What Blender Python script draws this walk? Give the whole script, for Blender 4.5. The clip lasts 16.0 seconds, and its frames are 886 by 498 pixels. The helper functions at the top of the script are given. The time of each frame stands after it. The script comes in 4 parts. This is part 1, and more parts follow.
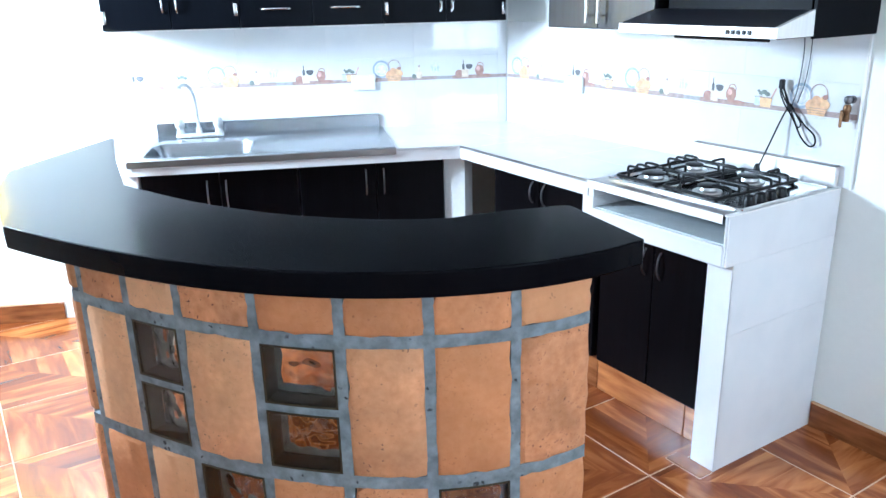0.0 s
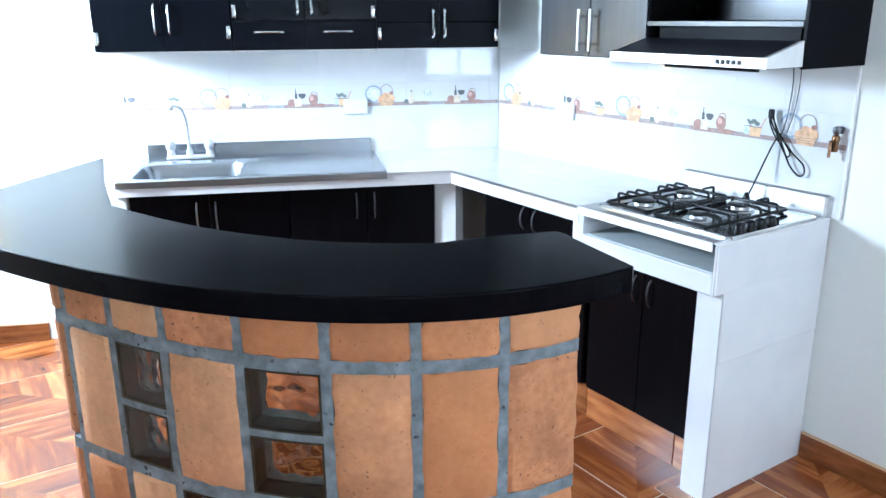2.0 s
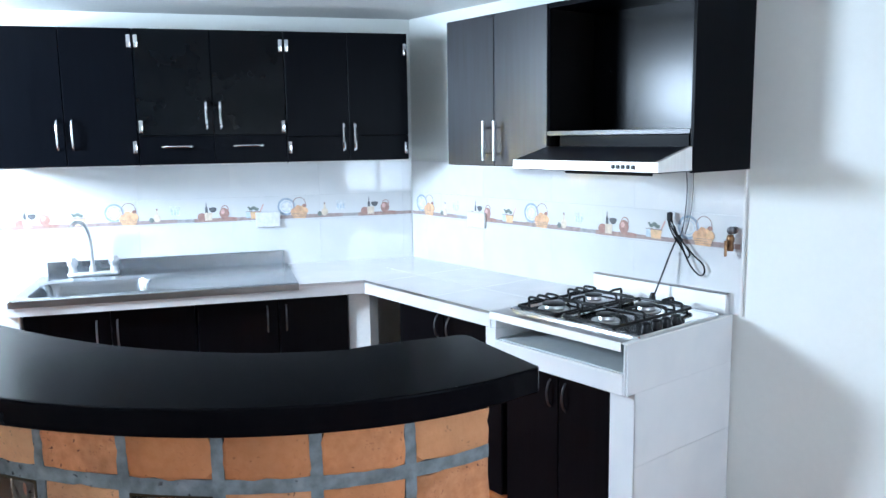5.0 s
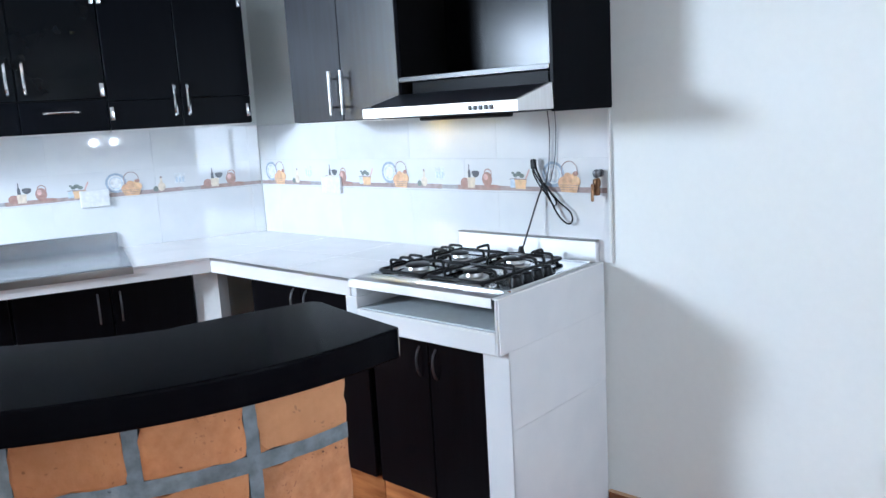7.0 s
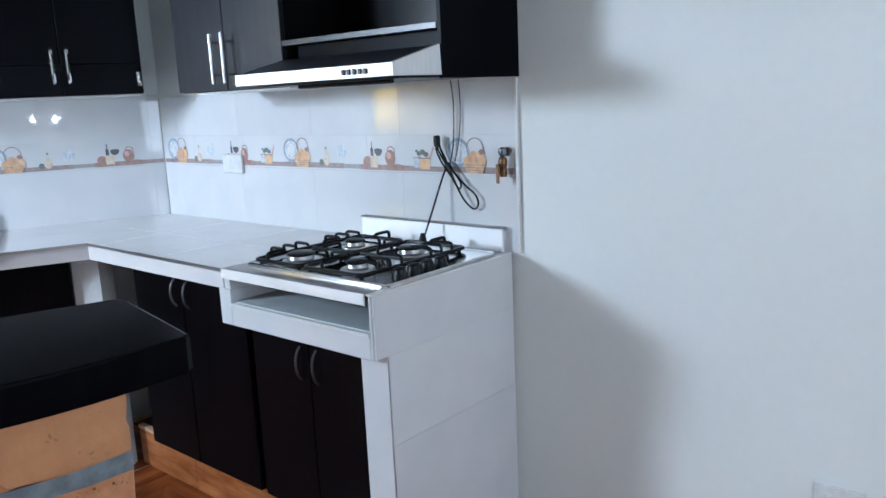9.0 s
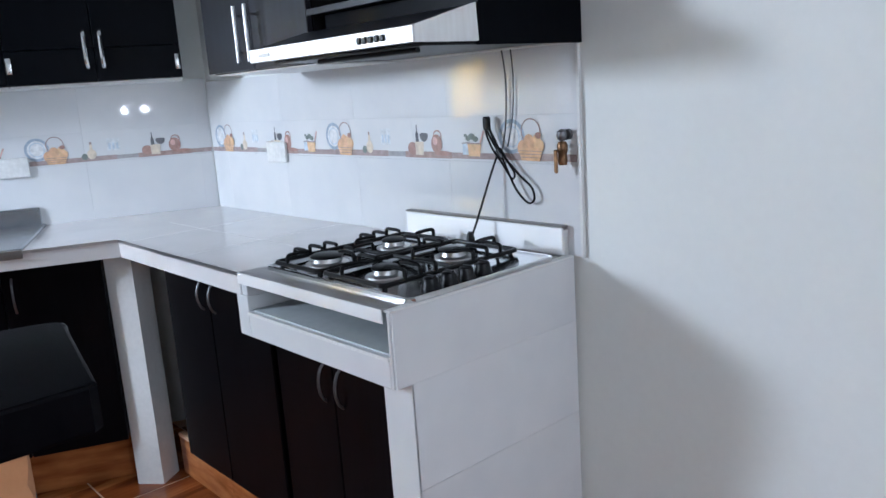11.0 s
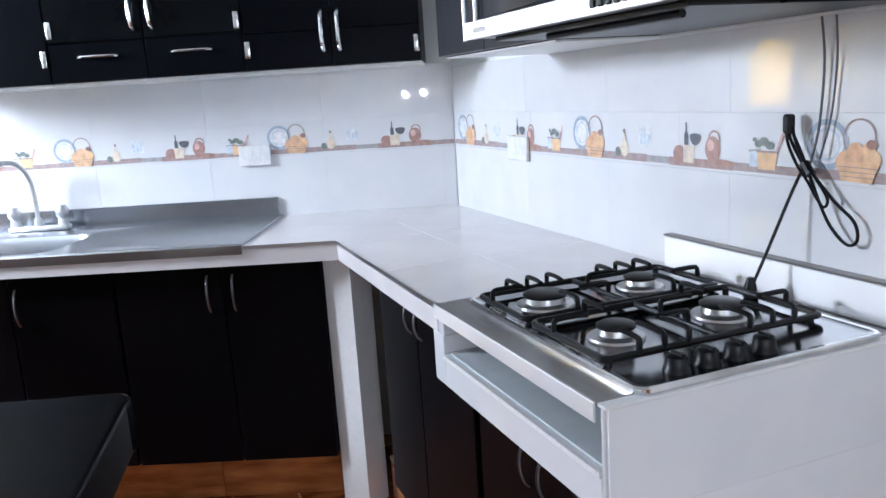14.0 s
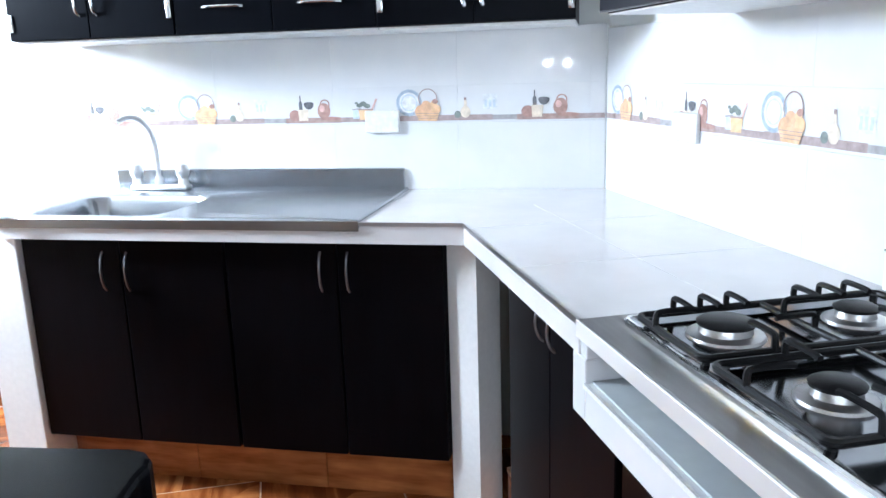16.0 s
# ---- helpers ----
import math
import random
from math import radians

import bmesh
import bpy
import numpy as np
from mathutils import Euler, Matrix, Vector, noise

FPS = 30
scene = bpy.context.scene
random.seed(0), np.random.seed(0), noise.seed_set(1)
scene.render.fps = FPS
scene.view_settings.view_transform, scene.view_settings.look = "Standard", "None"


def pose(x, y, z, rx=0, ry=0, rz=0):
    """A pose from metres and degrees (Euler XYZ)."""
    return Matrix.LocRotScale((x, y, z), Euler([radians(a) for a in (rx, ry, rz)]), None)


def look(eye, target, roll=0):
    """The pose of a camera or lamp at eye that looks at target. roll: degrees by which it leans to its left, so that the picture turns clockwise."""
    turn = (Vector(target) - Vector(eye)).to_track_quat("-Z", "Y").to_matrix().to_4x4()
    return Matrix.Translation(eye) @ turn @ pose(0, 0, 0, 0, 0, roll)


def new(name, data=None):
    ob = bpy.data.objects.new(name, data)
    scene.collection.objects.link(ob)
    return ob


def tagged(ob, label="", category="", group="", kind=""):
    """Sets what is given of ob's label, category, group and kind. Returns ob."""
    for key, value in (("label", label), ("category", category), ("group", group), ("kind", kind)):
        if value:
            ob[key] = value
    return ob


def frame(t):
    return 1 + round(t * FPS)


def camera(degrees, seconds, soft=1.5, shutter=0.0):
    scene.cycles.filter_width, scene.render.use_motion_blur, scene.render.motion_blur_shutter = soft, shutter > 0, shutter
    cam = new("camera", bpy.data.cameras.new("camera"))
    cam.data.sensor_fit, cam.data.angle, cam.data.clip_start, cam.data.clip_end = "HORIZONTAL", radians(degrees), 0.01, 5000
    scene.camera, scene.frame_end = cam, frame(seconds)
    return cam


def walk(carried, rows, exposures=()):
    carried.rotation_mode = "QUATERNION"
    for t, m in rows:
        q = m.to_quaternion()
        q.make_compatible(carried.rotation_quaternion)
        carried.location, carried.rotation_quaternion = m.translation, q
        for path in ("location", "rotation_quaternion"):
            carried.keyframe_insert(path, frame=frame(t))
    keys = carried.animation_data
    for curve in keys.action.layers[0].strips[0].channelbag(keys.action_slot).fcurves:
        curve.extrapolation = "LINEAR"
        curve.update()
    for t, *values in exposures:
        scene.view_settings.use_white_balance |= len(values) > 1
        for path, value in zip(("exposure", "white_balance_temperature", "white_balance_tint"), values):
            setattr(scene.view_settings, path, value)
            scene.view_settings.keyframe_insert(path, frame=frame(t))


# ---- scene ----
cam = camera(59.0, 16.0)
PATH = [
    (0, (-2.506, -3.264, 1.563), (-1.482, -1.666, 0.933), -1.3),
    (0.5, (-2.498, -3.263, 1.551), (-1.491, -1.689, 0.836), -1.8),
    (1, (-2.475, -3.251, 1.537), (-1.473, -1.703, 0.761), -1.8),
    (1.5, (-2.484, -3.249, 1.549), (-1.475, -1.674, 0.839), -1.3),
    (2, (-2.494, -3.257, 1.559), (-1.44, -1.655, 0.989), -0.4),
    (2.5, (-2.516, -3.276, 1.568), (-1.444, -1.637, 1.161), -0.1),
    (3, (-2.511, -3.284, 1.576), (-1.417, -1.636, 1.285), -0.1),
    (5.5, (-2.373, -3.262, 1.488), (-1.044, -1.79, 1.227), -0.6),
    (6, (-2.301, -3.174, 1.444), (-0.86, -1.804, 1.233), -0.1),
    (6.5, (-2.269, -3.133, 1.428), (-0.789, -1.823, 1.122), -1.2),
    (7, (-2.238, -3.134, 1.42), (-0.769, -1.822, 1.074), -3.3),
    (7.5, (-2.107, -3.17, 1.41), (-0.632, -1.849, 1.125), -2.8),
    (8, (-1.989, -3.216, 1.384), (-0.514, -1.907, 1.051), -1.8),
    (8.5, (-1.915, -3.187, 1.37), (-0.415, -1.922, 0.985), -2.5),
    (11, (-1.479, -3.015, 1.327), (-0.172, -1.557, 0.919), -3.9),
    (11.5, (-1.427, -2.953, 1.323), (-0.184, -1.441, 0.914), -3.8),
    (12, (-1.381, -2.849, 1.326), (-0.204, -1.27, 0.974), -2.7),
    (12.5, (-1.353, -2.761, 1.309), (-0.243, -1.143, 0.918), -2.3),
    (13, (-1.309, -2.718, 1.310), (-0.307, -1.032, 0.912), -3.7),
    (13.5, (-1.19, -2.683, 1.317), (-0.343, -0.913, 0.927), -3.8),
    (14, (-1.112, -2.664, 1.322), (-0.401, -0.838, 0.925), -3.7),
    (14.5, (-1.086, -2.608, 1.315), (-0.457, -0.755, 0.902), -3.2),
    (15, (-1.078, -2.492, 1.32), (-0.436, -0.638, 0.929), -2.8),
    (15.5, (-1.083, -2.414, 1.311), (-0.52, -0.541, 0.895), -2.2),
    (16, (-1.03, -2.366, 1.304), (-0.639, -0.458, 0.85), -1.8),
]
EXPOSURES = [(0.0, 0.62, 5250, 7), (1.5, 0.55, 5250, 7), (3.0, 0.45, 5350, 8), (5.5, 0.12, 5400, 8), (6.0, 0.03, 5450, 9), (6.5, -0.1, 5500, 10), (7.0, 0.06, 5500, 11), (7.5, -0.39, 5400, 9), (8.5, -0.42, 5400, 10), (11.0, -0.46, 5650, 14),
             (12.0, -0.38, 5800, 16), (12.5, -0.36, 5900, 17), (13.0, -0.06, 5900, 17), (13.5, 0.02, 5800, 16), (14.0, -0.14, 5800, 17), (14.5, 0.04, 5750, 15), (15.0, 0.10, 5750, 14), (16.0, 0.37, 5700, 12)]
walk(cam, [(t, look(eye, target, roll)) for t, eye, target, roll in PATH], EXPOSURES)

# ---- light ----
world = bpy.data.worlds.new("world")
scene.world = world
world.use_nodes = True
wn = world.node_tree
sky = wn.nodes.new("ShaderNodeTexSky")
sky.sky_type, sky.sun_disc = "NISHITA", False
sky.sun_elevation, sky.sun_rotation = radians(48.6), radians(337)
wn.links.new(sky.outputs[0], wn.nodes["Background"].inputs[0])
wn.nodes["Background"].inputs[1].default_value = 0.12

sun = new("sun", bpy.data.lights.new("sun", "SUN"))
sun.data.energy, sun.data.angle, sun.data.color = 5.0, radians(0.6), (1.0, 0.95, 0.86)
sun.matrix_world = look((-4.65, 3.9, 6.3), (-3.0, 0.0, 1.5))


def window_lamp(name, eye, target, w, h, watts, colour):
    lamp = new(name, bpy.data.lights.new(name, "AREA"))
    lamp.data.shape, lamp.data.size, lamp.data.size_y = "RECTANGLE", w, h
    lamp.data.energy, lamp.data.color = watts, colour
    lamp.matrix_world = look(eye, target)


window_lamp("daylight_west", (-2.99, 0.22, 1.79), (-1.9, -0.12, 1.30), 0.54, 0.42, 102, (0.86, 0.95, 1.0))
window_lamp("daylight_south", (-1.27, -5.04, 1.45), (-1.45, -3.0, 1.2), 0.8, 1.1, 30, (0.86, 0.94, 1.0))

window_lamp("daylight_north", (-2.554, 1.250, 1.30), (-2.949, 0.343, 1.28), 0.60, 0.36, 80, (1.0, 0.97, 0.90))

# ---- frames of the two kitchen walls: x along the wall, y into it ----
TURN_N = -23.2
NM = pose(0, 0, 0, 0, 0, TURN_N)
EM = pose(0, 0, 0, 0, 0, -90)
WM = pose(0, 0, 0)
CEIL = 2.11


# ---- materials ----
def material(name, colour, rough=0.5, metal=0.0, dark=None, scale=30.0, amount=0.5, bump=0.05, stretch=(1, 1, 1),
             coat=0.0, coarse=3.0, coarse_amount=0.15, rand=0.0, rough_var=0.08, spec=0.5, transmission=0.0, ior=1.45, distance=0.002, detail=3.0):
    """A surface with fine grain, broad stains, uneven gloss and a light relief."""
    m = bpy.data.materials.new(name)
    m.use_nodes = True
    nt = m.node_tree
    bsdf = nt.nodes["Principled BSDF"]
    coord = nt.nodes.new("ShaderNodeTexCoord")
    vec = coord.outputs["Object"]
    info = nt.nodes.new("ShaderNodeObjectInfo")
    if rand > 0:
        shift = nt.nodes.new("ShaderNodeVectorMath")
        shift.operation = "MULTIPLY_ADD"
        shift.inputs[1].default_value = (1, 1, 1)
        comb = nt.nodes.new("ShaderNodeCombineXYZ")
        far = nt.nodes.new("ShaderNodeMath")
        far.operation = "MULTIPLY"
        far.inputs[1].default_value = 37.0
        nt.links.new(info.outputs["Random"], far.inputs[0])
        nt.links.new(far.outputs[0], comb.inputs[0])
        nt.links.new(far.outputs[0], comb.inputs[1])
        nt.links.new(vec, shift.inputs[0])
        nt.links.new(comb.outputs[0], shift.inputs[2])
        vec = shift.outputs[0]
    mapping = nt.nodes.new("ShaderNodeMapping")
    mapping.inputs["Scale"].default_value = stretch
    nt.links.new(vec, mapping.inputs["Vector"])
    fine = nt.nodes.new("ShaderNodeTexNoise")
    fine.inputs["Scale"].default_value, fine.inputs["Detail"].default_value = scale, detail
    nt.links.new(mapping.outputs[0], fine.inputs["Vector"])
    broad = nt.nodes.new("ShaderNodeTexNoise")
    broad.inputs["Scale"].default_value, broad.inputs["Detail"].default_value = coarse, 3.0
    nt.links.new(vec, broad.inputs["Vector"])
    dark = dark or tuple(c * 0.8 for c in colour)
    ramp = nt.nodes.new("ShaderNodeValToRGB")
    ramp.color_ramp.elements[0].position, ramp.color_ramp.elements[1].position = 0.5 - 0.5 * (1.0 - amount), 0.5 + 0.5 * (1.0 - amount) + 0.02
    ramp.color_ramp.elements[0].color, ramp.color_ramp.elements[1].color = (*dark, 1), (*colour, 1)
    nt.links.new(fine.outputs["Fac"], ramp.inputs["Fac"])
    tone = nt.nodes.new("ShaderNodeMapRange")
    tone.inputs["From Min"].default_value, tone.inputs["From Max"].default_value = 0.25, 0.75
    tone.inputs["To Min"].default_value, tone.inputs["To Max"].default_value = 1.0 - coarse_amount, 1.0 + coarse_amount * 0.4
    nt.links.new(broad.outputs["Fac"], tone.inputs["Value"])
    value = tone.outputs[0]
    if rand > 0:
        each = nt.nodes.new("ShaderNodeMapRange")
        each.inputs["To Min"].default_value, each.inputs["To Max"].default_value = 1.0 - rand, 1.0 + rand
        nt.links.new(info.outputs["Random"], each.inputs["Value"])
        both = nt.nodes.new("ShaderNodeMath")
        both.operation = "MULTIPLY"
        nt.links.new(value, both.inputs[0])
        nt.links.new(each.outputs[0], both.inputs[1])
        value = both.outputs[0]
    mix = nt.nodes.new("ShaderNodeVectorMath")
    mix.operation = "SCALE"
    nt.links.new(ramp.outputs["Color"], mix.inputs[0])
    nt.links.new(value, mix.inputs["Scale"])
    nt.links.new(mix.outputs[0], bsdf.inputs["Base Color"])
    gloss = nt.nodes.new("ShaderNodeMapRange")
    gloss.inputs["To Min"].default_value, gloss.inputs["To Max"].default_value = max(rough - rough_var, 0.02), min(rough + rough_var, 1.0)
    nt.links.new(broad.outputs["Fac"], gloss.inputs["Value"])
    nt.links.new(gloss.outputs[0], bsdf.inputs["Roughness"])
    bsdf.inputs["Metallic"].default_value = metal
    bsdf.inputs["Specular IOR Level"].default_value = spec
    bsdf.inputs["Coat Weight"].default_value = coat
    bsdf.inputs["Coat Roughness"].default_value = 0.08
    bsdf.inputs["Transmission Weight"].default_value = transmission
    bsdf.inputs["IOR"].default_value = ior
    if bump > 0:
        relief = nt.nodes.new("ShaderNodeBump")
        relief.inputs["Strength"].default_value, relief.inputs["Distance"].default_value = bump, distance
        nt.links.new(fine.outputs["Fac"], relief.inputs["Height"])
        nt.links.new(relief.outputs[0], bsdf.inputs["Normal"])
    return m


def parquet_tile(name):
    """A glazed tile printed with mitred wooden strips, each strip with its own tone and grain."""
    m = bpy.data.materials.new(name)
    m.use_nodes = True
    nt = m.node_tree
    bsdf = nt.nodes["Principled BSDF"]

    def math_node(op, a, b=None, c=None):
        n = nt.nodes.new("ShaderNodeMath")
        n.operation = op
        for k, v in enumerate((a, b, c)):
            if v is None:
                continue
            if isinstance(v, (int, float)):
                n.inputs[k].default_value = v
            else:
                nt.links.new(v, n.inputs[k])
        return n.outputs[0]

    coord, info = nt.nodes.new("ShaderNodeTexCoord"), nt.nodes.new("ShaderNodeObjectInfo")
    rnd = info.outputs["Random"]
    turn = math_node("MULTIPLY", math_node("FLOOR", math_node("MULTIPLY", rnd, 3.999)), math.pi / 2)
    rot = nt.nodes.new("ShaderNodeVectorRotate")
    rot.rotation_type = "Z_AXIS"
    nt.links.new(coord.outputs["Object"], rot.inputs["Vector"])
    nt.links.new(turn, rot.inputs["Angle"])
    sep = nt.nodes.new("ShaderNodeSeparateXYZ")
    nt.links.new(rot.outputs[0], sep.inputs[0])
    x, y = sep.outputs[0], sep.outputs[1]
    half = math_node("GREATER_THAN", x, y)
    other = math_node("SUBTRACT", 1.0, half)
    u = math_node("ADD", math_node("MULTIPLY", x, half), math_node("MULTIPLY", y, other))
    v = math_node("ADD", math_node("MULTIPLY", y, half), math_node("MULTIPLY", x, other))
    far = math_node("MULTIPLY", rnd, 53.0)
    strip = math_node("FLOOR", math_node("MULTIPLY_ADD", v, 9.0, far))
    key = math_node("MULTIPLY_ADD", half, 5.37, math_node("ADD", strip, far))
    white = nt.nodes.new("ShaderNodeTexWhiteNoise")
    white.noise_dimensions = "1D"
    nt.links.new(key, white.inputs["W"])
    place = nt.nodes.new("ShaderNodeCombineXYZ")
    nt.links.new(math_node("MULTIPLY", u, 3.2), place.inputs[0])
    nt.links.new(math_node("MULTIPLY", v, 20.0), place.inputs[1])
    nt.links.new(math_node("MULTIPLY", key, 3.1), place.inputs[2])
    grain = nt.nodes.new("ShaderNodeTexNoise")
    grain.inputs["Scale"].default_value, grain.inputs["Detail"].default_value = 1.0, 5.0
    grain.inputs["Distortion"].default_value = 0.6
    nt.links.new(place.outputs[0], grain.inputs["Vector"])
    value = math_node("ADD", math_node("MULTIPLY", grain.outputs["Fac"], 0.80), math_node("MULTIPLY_ADD", white.outputs["Value"], 0.24, -0.02))
    ramp = nt.nodes.new("ShaderNodeValToRGB")
    ramp.color_ramp.elements[0].position, ramp.color_ramp.elements[1].position = 0.26, 0.78
    ramp.color_ramp.elements[0].color, ramp.color_ramp.elements[1].color = (0.105, 0.023, 0.005, 1), (0.58, 0.225, 0.066, 1)
    mid = ramp.color_ramp.elements.new(0.50)
    mid.color = (0.235, 0.060, 0.014, 1)
    nt.links.new(value, ramp.inputs["Fac"])
    nt.links.new(ramp.outputs["Color"], bsdf.inputs["Base Color"])
    smear = nt.nodes.new("ShaderNodeTexNoise")
    smear.inputs["Scale"].default_value = 5.0
    nt.links.new(coord.outputs["Object"], smear.inputs["Vector"])
    nt.links.new(math_node("MULTIPLY_ADD", smear.outputs["Fac"], 0.10, 0.13), bsdf.inputs["Roughness"])
    return m


PAINT = material("wall_paint", (0.80, 0.82, 0.79), 0.55, scale=50, dark=(0.78, 0.80, 0.77), bump=0.05, coarse=1.2, coarse_amount=0.05)
CEILING = material("ceiling_paint", (0.78, 0.79, 0.78), 0.75, scale=70, dark=(0.72, 0.73, 0.72), bump=0.15, coarse=0.8, coarse_amount=0.06)
TILE = material("white_glazed_tile", (0.72, 0.72, 0.72), 0.03, scale=9, dark=(0.66, 0.67, 0.68), bump=0.012, coarse=2, coarse_amount=0.03, rand=0.015, rough_var=0.01)
GROUT = material("pale_grout", (0.76, 0.76, 0.75), 0.7, scale=200, bump=0.1)
TOPTILE = material("white_counter_tile", (0.77, 0.745, 0.735), 0.12, scale=8, dark=(0.70, 0.68, 0.67), bump=0.02, coarse=3, coarse_amount=0.04, rough_var=0.04)
PLASTER = material("white_plaster", (0.76, 0.76, 0.74), 0.5, scale=60, dark=(0.70, 0.70, 0.68), bump=0.15, coarse=2.5, coarse_amount=0.08)
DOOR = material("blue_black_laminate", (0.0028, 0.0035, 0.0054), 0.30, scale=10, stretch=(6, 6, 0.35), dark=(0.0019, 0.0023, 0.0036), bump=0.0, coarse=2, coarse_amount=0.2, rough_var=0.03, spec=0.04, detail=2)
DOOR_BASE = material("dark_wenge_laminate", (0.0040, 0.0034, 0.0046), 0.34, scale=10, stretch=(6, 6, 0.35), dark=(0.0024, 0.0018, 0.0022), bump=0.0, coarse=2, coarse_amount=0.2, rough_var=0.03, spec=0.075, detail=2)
# paler copy of the door laminate, window sheen put into its grey
DOOR_SHEEN = material("dark_satin_laminate_sheen", (0.021, 0.023, 0.031), 0.30, scale=10, stretch=(6, 6, 0.35), dark=(0.014, 0.013, 0.016), bump=0.0, coarse=2, coarse_amount=0.2, spec=0.55, detail=2)
DARKGLASS = material("smoked_glass", (0.0024, 0.0032, 0.0042), 0.05, scale=10, bump=0.0, coarse_amount=0.05, rough_var=0.01, spec=0.12)
CARCASS = material("cabinet_carcass", (0.004, 0.0035, 0.0035), 0.45, scale=50, stretch=(1, 1, 0.2), bump=0.04, spec=0.2)
SHELFBACK = material("gloss_black_panel", (0.0025, 0.0025, 0.0035), 0.19, scale=30, bump=0.02, coarse_amount=0.1, rough_var=0.03, spec=0.16)
# brighter copy of the skirting tile: light on the plinth is in its colour
PLINTH_LIT = material("wood_look_plinth_tile_lit", (0.62, 0.24, 0.078), 0.16, scale=5, stretch=(1, 1, 6), dark=(0.26, 0.075, 0.02), amount=0.55, bump=0.02, coarse=6, coarse_amount=0.3, rand=0.12)
SLAB = material("black_worktop", (0.0017, 0.0018, 0.0030), 0.24, scale=20, dark=(0.0032, 0.003, 0.004), bump=0.0, coarse=3, coarse_amount=0.2, rough_var=0.02, spec=0.038, detail=1)
STEEL = material("brushed_steel", (0.40, 0.42, 0.45), 0.25, 1.0, scale=12, stretch=(0.3, 6, 1), dark=(0.35, 0.37, 0.40), bump=0.0, coarse=3, coarse_amount=0.05, rough_var=0.0, detail=1)
UPSTAND = material("pale_satin_steel", (0.86, 0.86, 0.86), 0.58, 1.0, scale=12, stretch=(0.3, 6, 1), dark=(0.80, 0.79, 0.78), bump=0.0, coarse=4, coarse_amount=0.08, rough_var=0.02, detail=1)
STEEL_E = material("brushed_steel_surround", (0.37, 0.36, 0.355), 0.36, 1.0, scale=12, stretch=(0.3, 6, 1), dark=(0.31, 0.30, 0.295), bump=0.0, coarse=5, coarse_amount=0.12, rough_var=0.01, detail=1)
# dark reflections of the folded edges are put into this browner steel
EDGESTEEL = material("dull_steel_dark_reflection", (0.33, 0.315, 0.305), 0.36, 1.0, scale=14, stretch=(0.3, 6, 1), dark=(0.27, 0.25, 0.235), bump=0.0, coarse=6, coarse_amount=0.2, rough_var=0.03, detail=1)
HANDLE = material("aged_satin_chrome", (0.25, 0.25, 0.26), 0.34, 1.0, scale=60, bump=0.0, coarse_amount=0.1)
SATIN = material("satin_chrome", (0.80, 0.81, 0.82), 0.38, 1.0, scale=40, bump=0.0, coarse_amount=0.05)
# grey that has the shade inside the hob niche put into it
NICHE_GREY = material("smooth_niche_grey", (0.52, 0.56, 0.57), 0.55, scale=30, dark=(0.46, 0.50, 0.51), bump=0.03, coarse=5, coarse_amount=0.15)
HOBTRAY = material("hob_steel", (0.26, 0.265, 0.28), 0.13, 1.0, scale=80, dark=(0.21, 0.215, 0.23), bump=0.0, coarse=8, coarse_amount=0.15, rough_var=0.03)
CHROME = material("chrome", (0.80, 0.81, 0.82), 0.17, 1.0, scale=40, bump=0.0, coarse_amount=0.05, rough_var=0.04)
ALU = material("aluminium_trim", (0.62, 0.62, 0.62), 0.32, 1.0, scale=80, stretch=(0.2, 8, 8), bump=0.02, coarse_amount=0.08)
DARKALU = material("dull_aluminium", (0.24, 0.24, 0.25), 0.42, 1.0, scale=80, stretch=(0.2, 8, 8), bump=0.0, coarse_amount=0.08)
IRON = material("black_enamelled_iron", (0.006, 0.006, 0.007), 0.38, scale=220, dark=(0.004, 0.004, 0.004), bump=0.12, coarse_amount=0.2, spec=0.35)
GREYCORD = material("grey_cable_sheath", (0.10, 0.10, 0.105), 0.5, scale=90, bump=0.02, coarse_amount=0.1)
RUBBER = material("black_plastic", (0.005, 0.005, 0.006), 0.35, scale=120, bump=0.04, coarse_amount=0.15, spec=0.3)
BRASS = material("worn_brass", (0.30, 0.17, 0.09), 0.38, 1.0, scale=90, dark=(0.16, 0.09, 0.05), bump=0.08, coarse=20, coarse_amount=0.3)
PLASTIC = material("white_plastic", (0.82, 0.82, 0.80), 0.30, scale=60, bump=0.0, coarse_amount=0.03)
BRICK = material("orange_clay_brick", (0.680, 0.315, 0.150), 0.84, scale=48, dark=(0.53, 0.215, 0.084), amount=0.55, bump=0.6, coarse=9, coarse_amount=0.34, rand=0.13, distance=0.003, detail=4)
MORTAR = material("grey_mortar", (0.27, 0.31, 0.33), 0.9, scale=32, dark=(0.13, 0.15, 0.16), amount=0.55, bump=0.8, coarse=12, coarse_amount=0.3, distance=0.005)
FLOOR = parquet_tile("wood_look_floor_tile")
SKIRT = material("wood_look_skirting_tile", (0.34, 0.12, 0.040), 0.16, scale=7, stretch=(1, 1, 7), dark=(0.15, 0.045, 0.014), amount=0.55, bump=0.02, coarse=6, coarse_amount=0.3, rand=0.12)
FLOORGROUT = material("floor_grout", (0.66, 0.42, 0.25), 0.8, scale=150, bump=0.2)
GLASSBLOCK = material("wavy_glass", (1.0, 0.95, 0.88), 0.02, scale=24, dark=(1.0, 0.88, 0.75), bump=1.0, coarse_amount=0.0, rough_var=0.01, transmission=1.0, ior=1.5, distance=0.018, detail=0.0)
